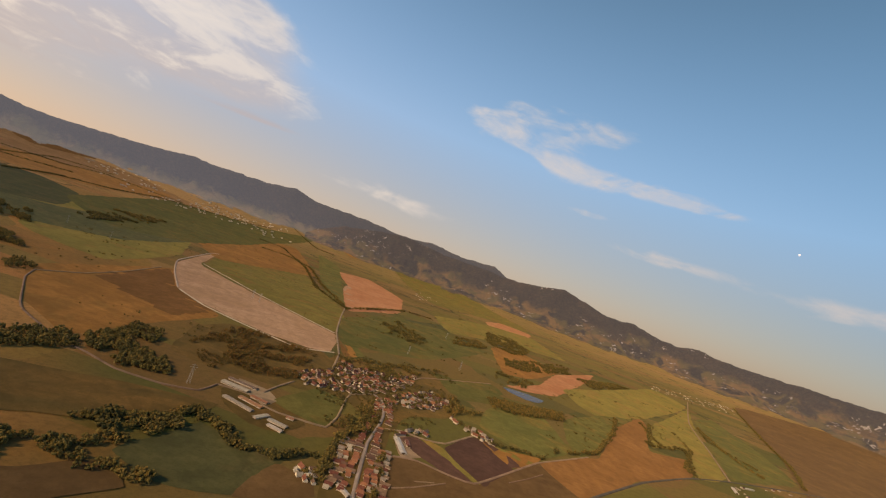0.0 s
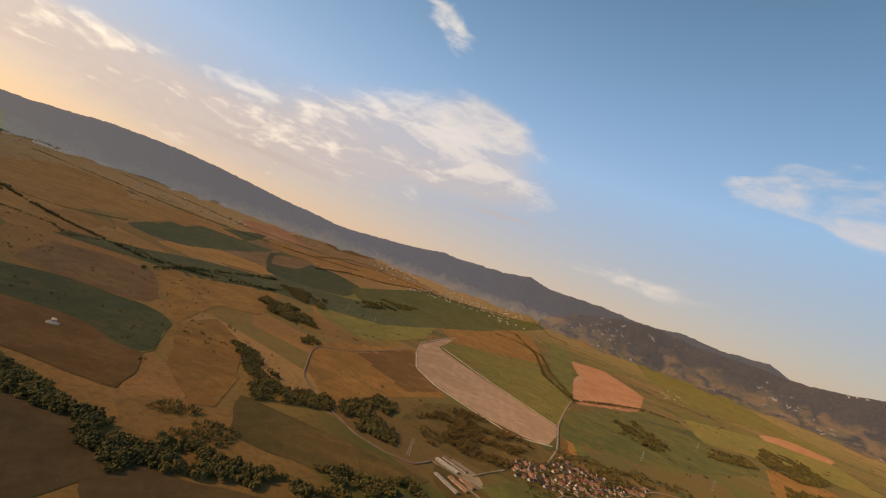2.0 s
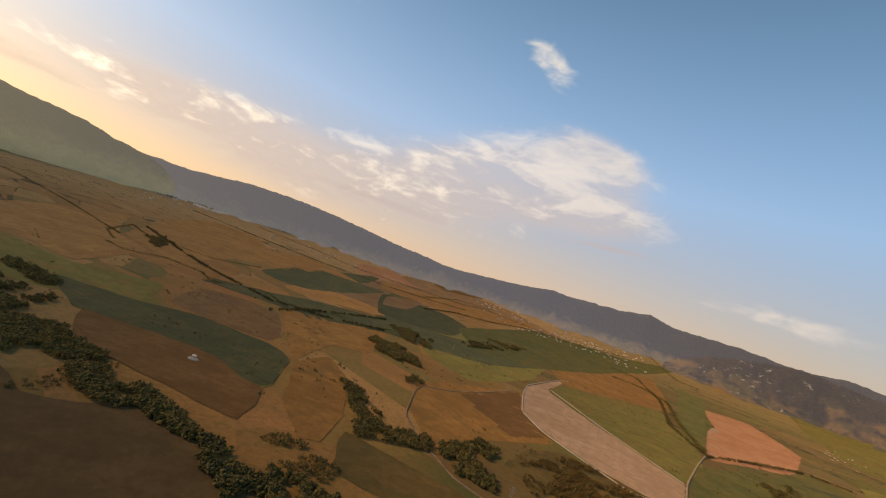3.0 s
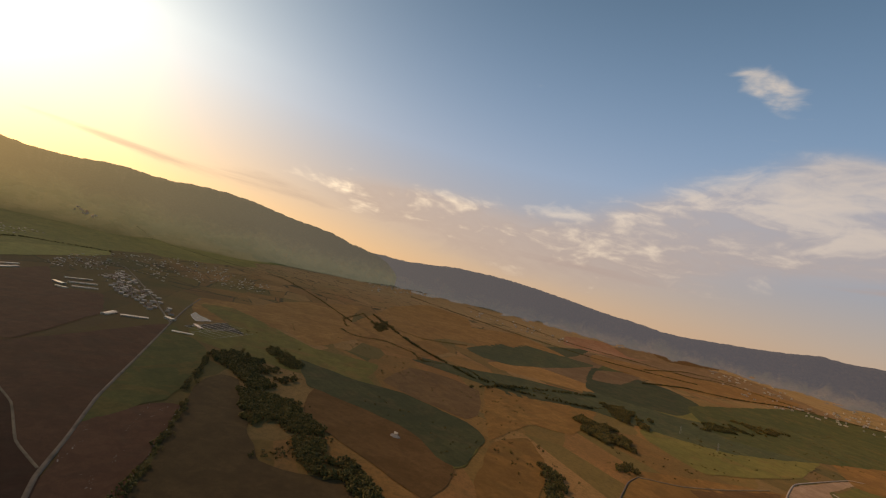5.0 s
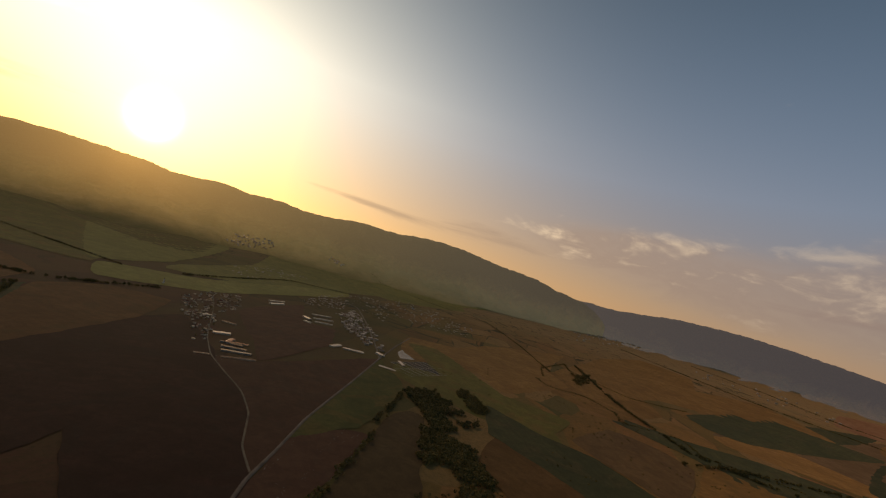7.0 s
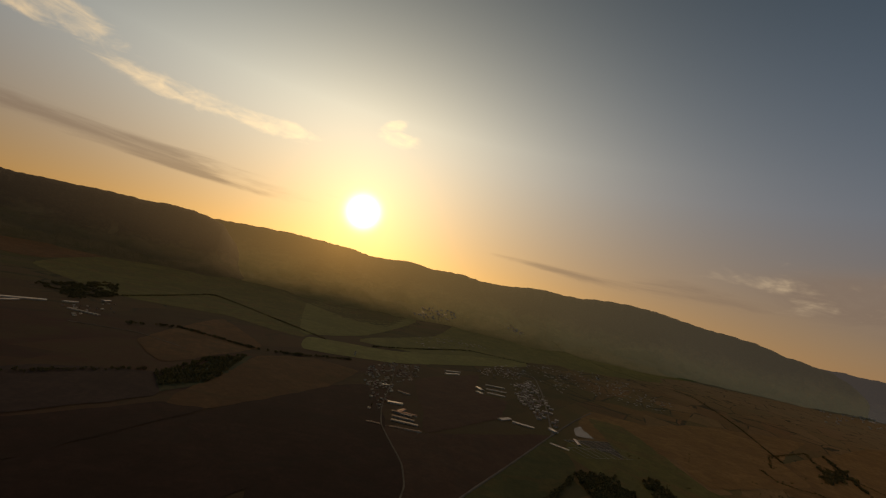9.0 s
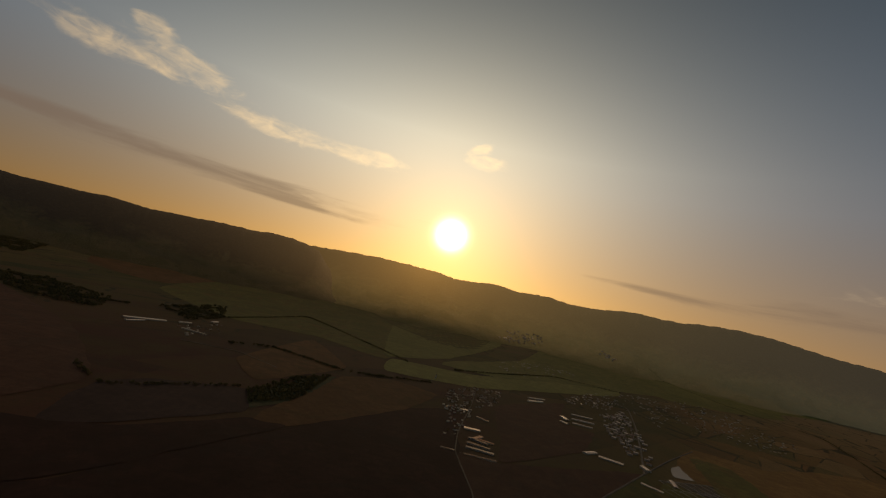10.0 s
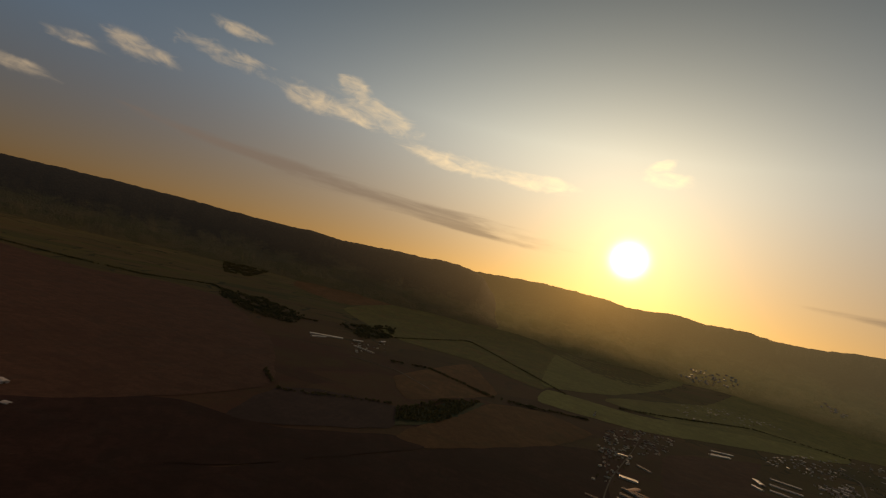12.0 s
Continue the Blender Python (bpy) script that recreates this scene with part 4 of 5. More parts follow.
def pylon(p):
    """Lattice mast of a power line: four legs, rings of braces and three cross arms."""
    base = new("power_pylon")
    h = 26.0
    bm = bmesh.new()

    def bar(m, a, b, w):
        a, b = Vector(a), Vector(b)
        q = (b - a).to_track_quat("Z", "Y").to_matrix().to_4x4()
        bmesh.ops.create_cube(m, size=1, matrix=Matrix.Translation((a + b) / 2) @ q @ Matrix.Diagonal((w, w, (b - a).length, 1)))

    for sx in (-1, 1):
        for sy in (-1, 1):
            leg = bmesh.new()
            bar(leg, (sx * 2.2, sy * 2.2, -0.5), (sx * 0.35, sy * 0.35, h), 0.2)
            part("leg", leg, steel, base)
    for i in range(7):
        z0, z1 = i * h / 7, (i + 1) * h / 7
        w0, w1 = 2.2 - 1.85 * z0 / h, 2.2 - 1.85 * z1 / h
        for s in (-1, 1):
            bar(bm, (-w0, s * w0, z0), (w1, s * w1, z1), 0.14)
            bar(bm, (s * w0, -w0, z0), (s * w1, w1, z1), 0.14)
    part("brace", bm, steel, base)
    for z, w in ((h - 1, 3), (h - 4, 4.5), (h - 7, 3.5)):
        arm = bmesh.new()
        bar(arm, (-w, 0, z), (w, 0, z), 0.3)
        part("cross_arm", arm, steel, base)
    base.matrix_basis = rotated(p[0], p[1], land(*p), 0.6, shrink(*p))
    tagged(base, "grey steel lattice pylon standing in a field", "pylon", "power pylons")



def basins(corner, along, across, rows, columns):
    """A block of fish tanks in the ground: low earth banks and a sheet of water in each."""
    corner, along, across = Vector(corner), Vector(along), Vector(across)
    for i in range(rows):
        for j in range(columns):
            base = new("fish_tank")
            a = corner + along * ((i + 0.5) / rows) + across * ((j + 0.5) / columns)
            l, w = along.length / rows * 0.5 - 1.2, across.length / columns * 0.46
            bm = bmesh.new()
            for x0, y0, x1, y1 in ((-l - 1, -w - 1, l + 1, -w), (-l - 1, w, l + 1, w + 1), (-l - 1, -w, -l, w), (l, -w, l + 1, w)):
                box(bm, x0, y0, -1, x1, y1, 0.9)
            part("bank", bm, rubble, base)
            bm = bmesh.new()
            box(bm, -l, -w, -1, l, w, 0.45)
            part("water", bm, tank_water, base)
            base.matrix_basis = rotated(a.x, a.y, land(a.x, a.y), math.atan2(along.y, along.x))
            tagged(base, "rectangular fish tank between low earth banks", "fish tank", "fish tanks by the pond")


def bushes(label, gap, height, points):
    """Loose bushes strewn over a pasture."""
    rng = random.Random(int(abs(points[0][0])) + 3)
    xs, ys = [p[0] for p in points], [p[1] for p in points]
    spots = []
    for i in range(int((max(xs) - min(xs)) * (max(ys) - min(ys)) / gap / gap)):
        x, y = rng.uniform(min(xs), max(xs)), rng.uniform(min(ys), max(ys))
        if inside(x, y, points) and noise.noise((x * 0.006, y * 0.006, 9.0)) > -0.05 and clear_of(x, y, 5) and all((x - a) ** 2 + (y - b) ** 2 > 40 for a, b in TAKEN) and not any(inside(x, y, f) for f in BARE):
            for k in range(rng.choice((1, 1, 2, 4))):
                spots.append((x + rng.gauss(0, 5), y + rng.gauss(0, 5)))
    thicket(label, spots[:1500], height, rng, leaf, BUSHES, "bushes")


def rubble_row(points, count):
    """Loose heaps of pale rubble strewn along a line."""
    rng = random.Random(int(abs(points[0][0])))
    line = curve(points, False, 3)
    bm = bmesh.new()
    for i in range(count):
        v = rng.choice(line)
        x, y, s = v.x + rng.gauss(0, 1.6), v.y + rng.gauss(0, 1.6), rng.uniform(0.5, 1.5)
        done = bmesh.ops.create_icosphere(bm, subdivisions=1, radius=s, matrix=Matrix.Translation((x, y, land(x, y) + 0.25)) @ Matrix.Diagonal((1.4, 1, 0.45, 1)))
        for w in done["verts"]:
            w.co += Vector((rng.uniform(-0.3, 0.3), rng.uniform(-0.3, 0.3), rng.uniform(-0.1, 0.1))) * s
    tagged(part("rubble", bm, rubble), "loose row of pale rubble heaps on bare soil", "rubble", kind="stuff")



def mound(p):
    """A bare sandy mound with a small stone hut on it."""
    rng = random.Random(4)
    bm = bmesh.new()
    bmesh.ops.create_icosphere(bm, subdivisions=3, radius=1, matrix=Matrix.Diagonal((11, 8, 3.2, 1)))
    for v in bm.verts:
        v.co *= 1 + 0.22 * noise.noise(v.co * 0.25)
    hill = part("sand_mound", bm, rubble)
    hill.matrix_basis = rotated(p[0], p[1], land(*p), 0.5)
    tagged(hill, "bare pale sandy mound in a rusty field", "mound")
    base = new("stone_hut")
    part("wall", gable_body(6, 5, 2.6, 4.6), rubble, base)
    part("roof", gable_roof(6, 5, 2.6, 4.6), white_sheet, base)
    bm = bmesh.new()
    box(bm, -0.5, -2.6, 0, 0.5, -2.45, 2)
    part("door", bm, wood_dark, base)
    base.matrix_basis = rotated(p[0] - 3, p[1] + 2, land(*p) + 2.6, 0.9)
    tagged(base, "small pale stone hut on a sandy mound", "hut")


def chapel(p, turn, size):
    """A white chapel: nave with a gable roof, tower, pointed spire, door and windows."""
    base = new("chapel")
    part("nave", gable_body(15, 8, 6, 9.5), white_wall, base)
    part("roof", gable_roof(15, 8, 6, 9.5), brown_tile, base)
    bm = bmesh.new()
    box(bm, -11.5, -2.4, -1.5, -7.4, 2.4, 15)
    part("tower", bm, white_wall, base)
    bm = bmesh.new()
    bmesh.ops.create_cone(bm, cap_ends=True, segments=4, radius1=3.7, radius2=0.05, depth=6, matrix=Matrix.Translation((-9.45, 0, 18)) @ Matrix.Rotation(math.pi / 4, 4, "Z"))
    part("spire", bm, brown_tile, base)
    bm = bmesh.new()
    box(bm, -11.62, -0.8, 0, -11.4, 0.8, 2.6)
    part("door", bm, wood_dark, base)
    for x in (-3.5, 0.5, 4.5):
        for y in (-4, 4):
            bm = bmesh.new()
            box(bm, x - 0.6, y - 0.08, 2.2, x + 0.6, y + 0.08, 4.8)
            part("window", bm, glass, base)
    base.matrix_basis = rotated(p[0], p[1], land(*p), turn, size)
    tagged(base, "white plastered chapel with a pointed tower roof", "chapel")


# the half moon over the hills
bm = bmesh.new()
bmesh.ops.create_uvsphere(bm, u_segments=24, v_segments=16, radius=9)
moon = part("moon", bm, None, None, smooth=True)
glow_mat, mn, mb = material("moonlight", 0.9, 0.0)
mb.inputs["Base Color"].default_value = (0.5, 0.5, 0.5, 1)
mn.put(mb.inputs["Emission Color"], mn.mix(mn.noise(mn.node("ShaderNodeTexCoord").outputs["Object"], 0.1), (0.27, 0.31, 0.36), (0.17, 0.22, 0.29)))
mb.inputs["Emission Strength"].default_value = 1.0
moon.data.materials.append(glow_mat)
moon.location = Vector((0, 0, 300)) + toward(-35.2, 12.95) * 4700
tagged(moon, "small pale moon in the evening sky", "moon", kind="structure")
# fields, from the near village round to the farms against the sun
field("pale pinkish harvested field with a light rim", pale, 0, [(-720, 1305), (-790, 1445), (-900, 1835), (-905, 1925), (-760, 1525), (-505, 1370), (-220, 1225), (-175, 1040), (-235, 980), (-345, 1000), (-480, 1040), (-585, 1105)])
field("reddish clay ploughed field", clay, 1, [(-640, 2975), (-465, 3165), (-185, 2770), (-135, 2155), (-215, 1900), (-285, 1700), (-405, 2135), (-470, 2520)])
field("pale sandy corner of a ploughed field", pale, 2, [(-465, 2400), (-465, 2540), (-370, 2440), (-150, 2135), (-225, 1910), (-290, 1735), (-390, 2095)])
field("narrow orange clay field", clay, 3, [(380, 3200), (515, 3425), (730, 3370), (670, 3140), (425, 2865)])
field("golden brown stubble field", gold, 4, [(-740, 885), (-720, 1290), (-585, 1105), (-420, 990), (-445, 765), (-445, 625), (-575, 695)])
field("orange straw strip in a stubble field", straw, 5, [(-685, 955), (-715, 1270), (-585, 1105), (-425, 995), (-465, 870)])
field("long olive pasture beside the pale field", olive, 6, [(-905, 1965), (-1200, 3025), (-930, 2800), (-560, 2155), (-300, 1670), (-225, 1245), (-515, 1390), (-755, 1535)])
field("green meadow with hedges", green, 7, [(-265, 1490), (-120, 2030), (95, 2165), (265, 1905), (40, 1335), (-95, 1205), (-180, 1150)])
field("dark green crop strip below the clay field", dkgreen, 8, [(-115, 1995), (145, 2425), (375, 2965), (580, 2910), (350, 2385), (95, 2165)])
field("rusty scrubland with bushes", scrub, 9, [(-400, 855), (-375, 965), (-190, 1010), (-155, 945), (-165, 740), (-195, 710), (-255, 695), (-350, 705)])
field("weedy garden ground round the village", scrub, 10, [(-205, 800), (-170, 905), (-160, 1050), (-105, 1050), (-5, 1125), (50, 1180), (120, 1060), (105, 880), (25, 790), (5, 690), (5, 605), (10, 490), (-40, 455), (-55, 575), (-45, 715), (-90, 765), (-160, 730)])
field("yellow strip plot", gold, 11, [(-190, 1200), (-185, 1220), (-120, 1075), (-130, 1045)])
field("green strip plot", green, 12, [(-180, 1205), (-165, 1215), (-110, 1100), (-120, 1075)])
field("straw strip plot", straw, 13, [(-175, 1125), (-175, 1140), (-130, 1045), (-140, 1015)])
field("paved yard of a roadside station", gravel, 14, [(10, 685), (35, 705), (55, 645), (30, 625)])
field("dull farmyard ground", scrub, 15, [(-230, 630), (-205, 665), (-130, 645), (-105, 615), (-120, 570), (-160, 565), (-205, 590)])
field("paved farmyard", gravel, 16, [(-230, 690), (-185, 685), (-160, 660), (-165, 635), (-205, 650)])
field("green meadow between two roads by the barns", green, 17, [(-165, 655), (-130, 765), (-80, 750), (-75, 680), (-80, 635), (-110, 630)])
field("dark green meadow enclosed by trees", dkgreen, 18, [(-225, 420), (-210, 485), (-200, 525), (-165, 515), (-95, 510), (-110, 460), (-110, 420), (-170, 400)])
field("brown ploughed field", brown, 19, [(-110, 420), (-110, 465), (-100, 500), (-60, 495), (-45, 465)])
field("tan harvested field with pale tracks", brown, 20, [(20, 495), (10, 610), (50, 630), (130, 625), (255, 800), (360, 735)])
field("dark ploughed strip plot", dark, 21, [(20, 685), (45, 715), (80, 685), (130, 630), (100, 620), (55, 645)])
field("olive strip plot", olive, 22, [(45, 720), (85, 710), (140, 630), (130, 630), (80, 685)])
field("dark ploughed plot", dark, 23, [(90, 710), (145, 815), (200, 730), (140, 630)])
field("brown and gold strip plots", gold, 24, [(150, 820), (185, 800), (270, 830), (200, 735)])
field("dark narrow plot", dark, 25, [(155, 815), (170, 810), (225, 770), (200, 735)])
field("olive narrow plot", olive, 26, [(170, 810), (185, 805), (250, 800), (225, 770)])
field("long green crop field", green, 27, [(200, 1060), (340, 1145), (355, 945), (275, 840), (210, 840), (160, 895)])
field("orange brown harvested field", straw, 28, [(260, 805), (430, 985), (610, 1345), (810, 1650), (800, 1565), (645, 1205), (765, 1255), (690, 1085), (505, 930), (355, 765), (315, 700)])
field("green meadow crossed by hedges", green, 29, [(415, 1205), (710, 1580), (770, 1605), (595, 1330), (425, 995), (360, 930)])
field("olive meadow beside a country road", olive, 30, [(810, 1565), (1415, 2435), (1105, 1785), (845, 1200), (705, 1100), (825, 1370), (675, 1260)])
field("green meadow beside a country road", green, 31, [(1290, 2140), (1500, 2350), (1420, 1900), (1255, 1480), (880, 1225), (1010, 1535)])
field("wide tan stubble field", brown, 32, [(2140, 3170), (2625, 3300), (3220, 3210), (1775, 1720), (1145, 1280), (1560, 1960)])
field("reddish bare soil patch", clay, 33, [(280, 1365), (435, 1600), (600, 2020), (915, 2455), (485, 1525), (375, 1405)])
field("golden meadow on the slope", gold, 34, [(320, 2155), (490, 2330), (620, 2095), (415, 1655), (300, 1580)])
field("olive meadow on the slope", olive, 35, [(35, 2580), (370, 3065), (705, 3175), (810, 2650), (455, 2510), (125, 2145)])
field("olive slope below the forest", olive, 36, [(-465, 4530), (110, 4835), (450, 4110), (765, 3500), (395, 3385), (15, 3140), (-250, 3710)])
field("green meadow by the village", green, 37, [(80, 1155), (225, 1305), (250, 1235), (160, 1055), (100, 1060)])
field("dark grassy flat beside the wood", scrub, 38, [(-480, 475), (-350, 530), (-275, 565), (-205, 580), (-220, 530), (-275, 485), (-280, 450), (-380, 395)])
field("wide brown stubble field", brown, 39, [(-620, 25), (-555, 155), (-550, 220), (-505, 240), (-470, 270), (-405, 255), (-350, 255), (-325, 110), (-380, 35), (-540, 15)])
field("domed reddish brown field with a pale rim", rosy, 41, [(-1360, 520), (-1330, 635), (-1220, 700), (-1025, 625), (-920, 545), (-995, 470), (-1130, 385)])
field("dark green strip along the hedge", dkgreen, 42, [(-1510, 565), (-1565, 745), (-1490, 990), (-1510, 1350), (-2115, 2150), (-1705, 1960), (-1305, 1415), (-1215, 1070), (-1200, 830), (-1345, 740)])
field("light tan harvested field", tan, 43, [(-1845, 1010), (-2395, 1695), (-2900, 2365), (-2115, 2150), (-1780, 1795), (-1655, 1465), (-1775, 1270)])
field("green field in the plain", dkgreen, 44, [(-2150, 1210), (-2795, 1890), (-3040, 2435), (-2630, 2035), (-2060, 1300)])
field("pinkish tan field strip in the plain", tan, 45, [(-3140, 2380), (-3430, 3370), (-2555, 3735), (-1730, 3475), (-1900, 3250), (-2300, 2880), (-2735, 2510)])
field("rusty bare field in the plain", amber, 46, [(-2710, 660), (-3220, 855), (-3740, 1260), (-3470, 1535), (-2685, 1270), (-2500, 965), (-2390, 650)])
field("tan field in the plain", amber, 47, [(-1930, -200), (-2125, 160), (-2885, 575), (-1920, 335), (-1605, 145), (-1490, -135)])
field("golden field in the plain", amber, 48, [(-2155, 405), (-2190, 585), (-2130, 845), (-1870, 835), (-1530, 570), (-1685, 390)])
field("olive field in the plain", olive, 49, [(-1370, -115), (-1380, 175), (-1310, 400), (-1110, 325), (-1060, 160), (-1210, -90)])
field("rusty golden field", gold, 50, [(-1330, 780), (-1265, 960), (-1220, 1130), (-930, 845), (-955, 730), (-805, 555), (-975, 615)])
field("tan and rust field", gold, 51, [(-785, 545), (-845, 665), (-695, 620), (-540, 510), (-450, 415), (-465, 390), (-595, 430)])
field("olive field with a clump of trees", olive, 52, [(-1435, 1530), (-1605, 2195), (-1305, 2395), (-865, 1575), (-785, 1120), (-1030, 1155)])
field("golden meadow of the wide slope", gold, 53, [(-1245, 2300), (-1330, 3065), (-1085, 3385), (-630, 2430), (-725, 2095), (-850, 1795)])
field("green plot in the plain", green, 54, [(-2535, 2205), (-2355, 2255), (-1885, 1740), (-2110, 1805)])
field("very dark ploughed field beside the road", dim, 55, [(-625, -475), (-830, -410), (-875, -415), (-800, -335), (-740, -265), (-660, -200), (-560, -150), (-505, -105), (-410, -75), (-350, -210)])
field("brown field between two roads", plough, 56, [(-885, -425), (-930, -355), (-1155, -260), (-1340, -175), (-945, -145), (-730, -130), (-580, -110), (-500, -100), (-560, -150), (-665, -205), (-740, -265), (-805, -340)])
field("dull brown field beside the hamlet", plough, 57, [(-1425, -700), (-1925, -705), (-1570, -535), (-1595, -420), (-1320, -330), (-955, -350), (-1100, -455)])
field("green triangular meadow beside the road", green, 58, [(-730, -130), (-945, -145), (-1330, -170), (-1125, -45), (-930, -35), (-755, -45), (-725, -70), (-630, -115)])
field("bare plot with pale scrap lines", plough, 59, [(-550, -105), (-640, -115), (-730, -65), (-735, -20), (-570, -20), (-450, -15), (-410, -20), (-405, -75)])
field("brown field between hedge and trees", brown, 60, [(-735, -15), (-865, -20), (-945, 10), (-925, 45), (-675, 85), (-570, 110), (-535, 170), (-435, 150), (-400, 10), (-455, -10)])
field("rusty stubble slope", amber, 61, [(-1825, -55), (-2375, 115), (-2855, 535), (-2175, 430), (-1890, 475), (-1410, 220), (-1650, 95)])
field("long olive strip", olive, 62, [(-1760, -170), (-1825, -55), (-1495, 140), (-1180, 325), (-855, 415), (-775, 510), (-660, 445), (-625, 370), (-795, 325), (-1055, 240), (-1250, 85)])
field("orange stubble field with a dark bush", amber, 63, [(-2225, 465), (-2865, 725), (-2915, 1160), (-3110, 1820), (-2515, 1870), (-2310, 1350), (-2280, 960), (-1825, 565)])
field("olive meadow behind the hamlet", meadow, 65, [(-1490, -1330), (-1825, -1110), (-2985, -945), (-2645, -750), (-1900, -875), (-1545, -915), (-1265, -1110)])
field("green meadow behind the town", meadow, 66, [(-3780, -1705), (-4390, -1400), (-4470, -435), (-3695, -130), (-3090, -610), (-3220, -1115)])
field("yellowish meadow below the hills", meadow, 67, [(-4775, -25), (-4705, 470), (-4280, 135), (-4535, -675), (-4530, -1410)])
field("dark green strip across the plain", dkgreen, 68, [(-2110, 1015), (-2510, 1375), (-2460, 1455), (-2675, 1635), (-2565, 1795), (-2370, 1985), (-2110, 1610), (-1850, 1150), (-1910, 1020)])
field("long dull green strip along a hedge", dkgreen, 69, [(-1590, 625), (-1550, 805), (-1565, 1030), (-1445, 1390), (-1260, 1240), (-1270, 875), (-1340, 745), (-1460, 630)])
field("golden stubble strip", amber, 70, [(-1805, 1000), (-2010, 1285), (-1875, 1405), (-1630, 1510), (-1515, 1380), (-1605, 1165), (-1675, 990)])
field("pinkish bare soil in the plain", clay, 71, [(-3490, 2515), (-3465, 2915), (-3000, 2780), (-2945, 3000), (-2925, 2470), (-3085, 2235)])
field("dark green field in the plain", dkgreen, 72, [(-2290, 1925), (-2045, 2230), (-1725, 2140), (-1420, 1685), (-1615, 1390)])
field("green pasture in the plain", green, 73, [(-1670, 2020), (-2025, 3290), (-1565, 3820), (-1245, 4375), (-1170, 3130), (-1060, 1985), (-1185, 1670)])
field("dark green crop in the plain", dkgreen, 74, [(-1615, 1390), (-1400, 1640), (-1315, 2085), (-1230, 2290), (-1060, 1970), (-995, 1470), (-1075, 1305), (-1270, 1110)])
field("tan strip in the far plain", amber, 75, [(-2845, 2355), (-2535, 3110), (-2210, 3560), (-2055, 3210), (-2065, 2385), (-2485, 2075)])
field("pale straw strip in the far plain", straw, 76, [(-3275, 3280), (-3125, 3735), (-2925, 3655), (-3030, 3220)])
field("golden strip below the forest", gold, 77, [(-1100, 4665), (-595, 4855), (-105, 4440), (-450, 4430), (-845, 4165)])
field("green slope meadow", green, 78, [(-940, 3525), (-695, 3210), (-330, 1825), (-475, 2040)])
field("olive meadow in the side valley", olive, 79, [(555, 1705), (1340, 2715), (1445, 2500), (850, 1695), (565, 1415)])
field("tan patch in the plain", tan, 80, [(-2225, 1910), (-2335, 2335), (-1915, 1815), (-1910, 1635)])
field("rusty ground round a pale mound", straw, 81, [(-965, 200), (-900, 315), (-775, 400), (-625, 405), (-515, 325), (-580, 285), (-685, 220), (-790, 170)])
field("rusty field seen against the sun", soil, 83, [(-520, -675), (-980, -1005), (-1180, -990), (-1240, -825), (-990, -705), (-575, -615)])
field("vast dark ploughed field", dim, 84, [(180, -450), (160, -515), (-185, -500), (-575, -610), (-995, -705), (-1130, -685), (-880, -415), (-390, -310), (100, -330)])
field("dark green field", dkgreen, 85, [(-565, -805), (-820, -975), (-955, -1000), (-690, -785), (-545, -730)])
field("brown field below a row of trees", brown, 86, [(-400, 260), (-405, 260), (-315, 305), (-295, 330), (-255, 360), (-230, 395), (-185, 380), (-310, 220)])
field("wide brown field", plough, 87, [(1120, -2670), (390, -2290), (65, -2365), (-195, -2180), (-335, -1460), (-290, -935), (-85, -780), (275, -765)])
field("dark bare field", dark, 88, [(-285, -890), (-400, -930), (-595, -870), (-520, -710), (-285, -675), (-185, -705)])
field("brown field along the stream", dim, 89, [(265, -755), (-85, -765), (-185, -705), (-285, -660), (-510, -670), (-565, -615), (-185, -505), (165, -520)])
field("rusty field by the stream", soil, 90, [(-715, -1195), (-1240, -1610), (-1085, -1130), (-840, -1015), (-660, -955)])
field("dull olive pasture at the foot of the hills", olive, 91, [(-905, -2685), (-2030, -3880), (-2785, -3595), (-2260, -2110), (-1450, -1325), (-1320, -1700), (-990, -1940)])
field("brown field below the hills", soil, 92, [(-980, -4255), (-1805, -4300), (-2225, -4040), (-980, -2850), (-650, -3250)])
field("yellowish meadow slope lit from behind", olive, 93, [(-2785, -3595), (-3695, -2360), (-2505, -1650), (-2245, -1985)])
field("dark green wedge of young crop", dkgreen, 95, [(-1195, 171), (-1091, 298), (-1044, 420), (-960, 486), (-894, 533), (-814, 542), (-659, 439), (-640, 410), (-673, 387), (-739, 382), (-805, 354), (-875, 284), (-969, 185)])
field("yellow-green meadow below the mountain", meadow, 96, [(-2500, -2455), (-3110, -2535), (-3635, -2345), (-3075, -1855), (-1935, -1410), (-1515, -1415)])
field("yellow-green meadow behind the town", meadow, 97, [(-1765, -1270), (-2000, -1060), (-2455, -975), (-3275, -645), (-4085, -1265), (-4290, -1895), (-3560, -1765), (-2725, -1445), (-1950, -1365)])
field("hazy olive meadow at the mountain foot", meadow, 98, [(-4085, -1265), (-3400, -650), (-4220, 85), (-4710, 55), (-4645, -1005), (-4465, -1595)])

# ponds
pond("village pond", [(265, 1330), (295, 1345), (345, 1355), (390, 1345), (360, 1285), (320, 1270), (275, 1295)])
pond("pale shining fishpond", [(-1535, -160), (-1660, -150), (-1715, -105), (-1565, -70), (-1480, -95), (-1445, -130)])

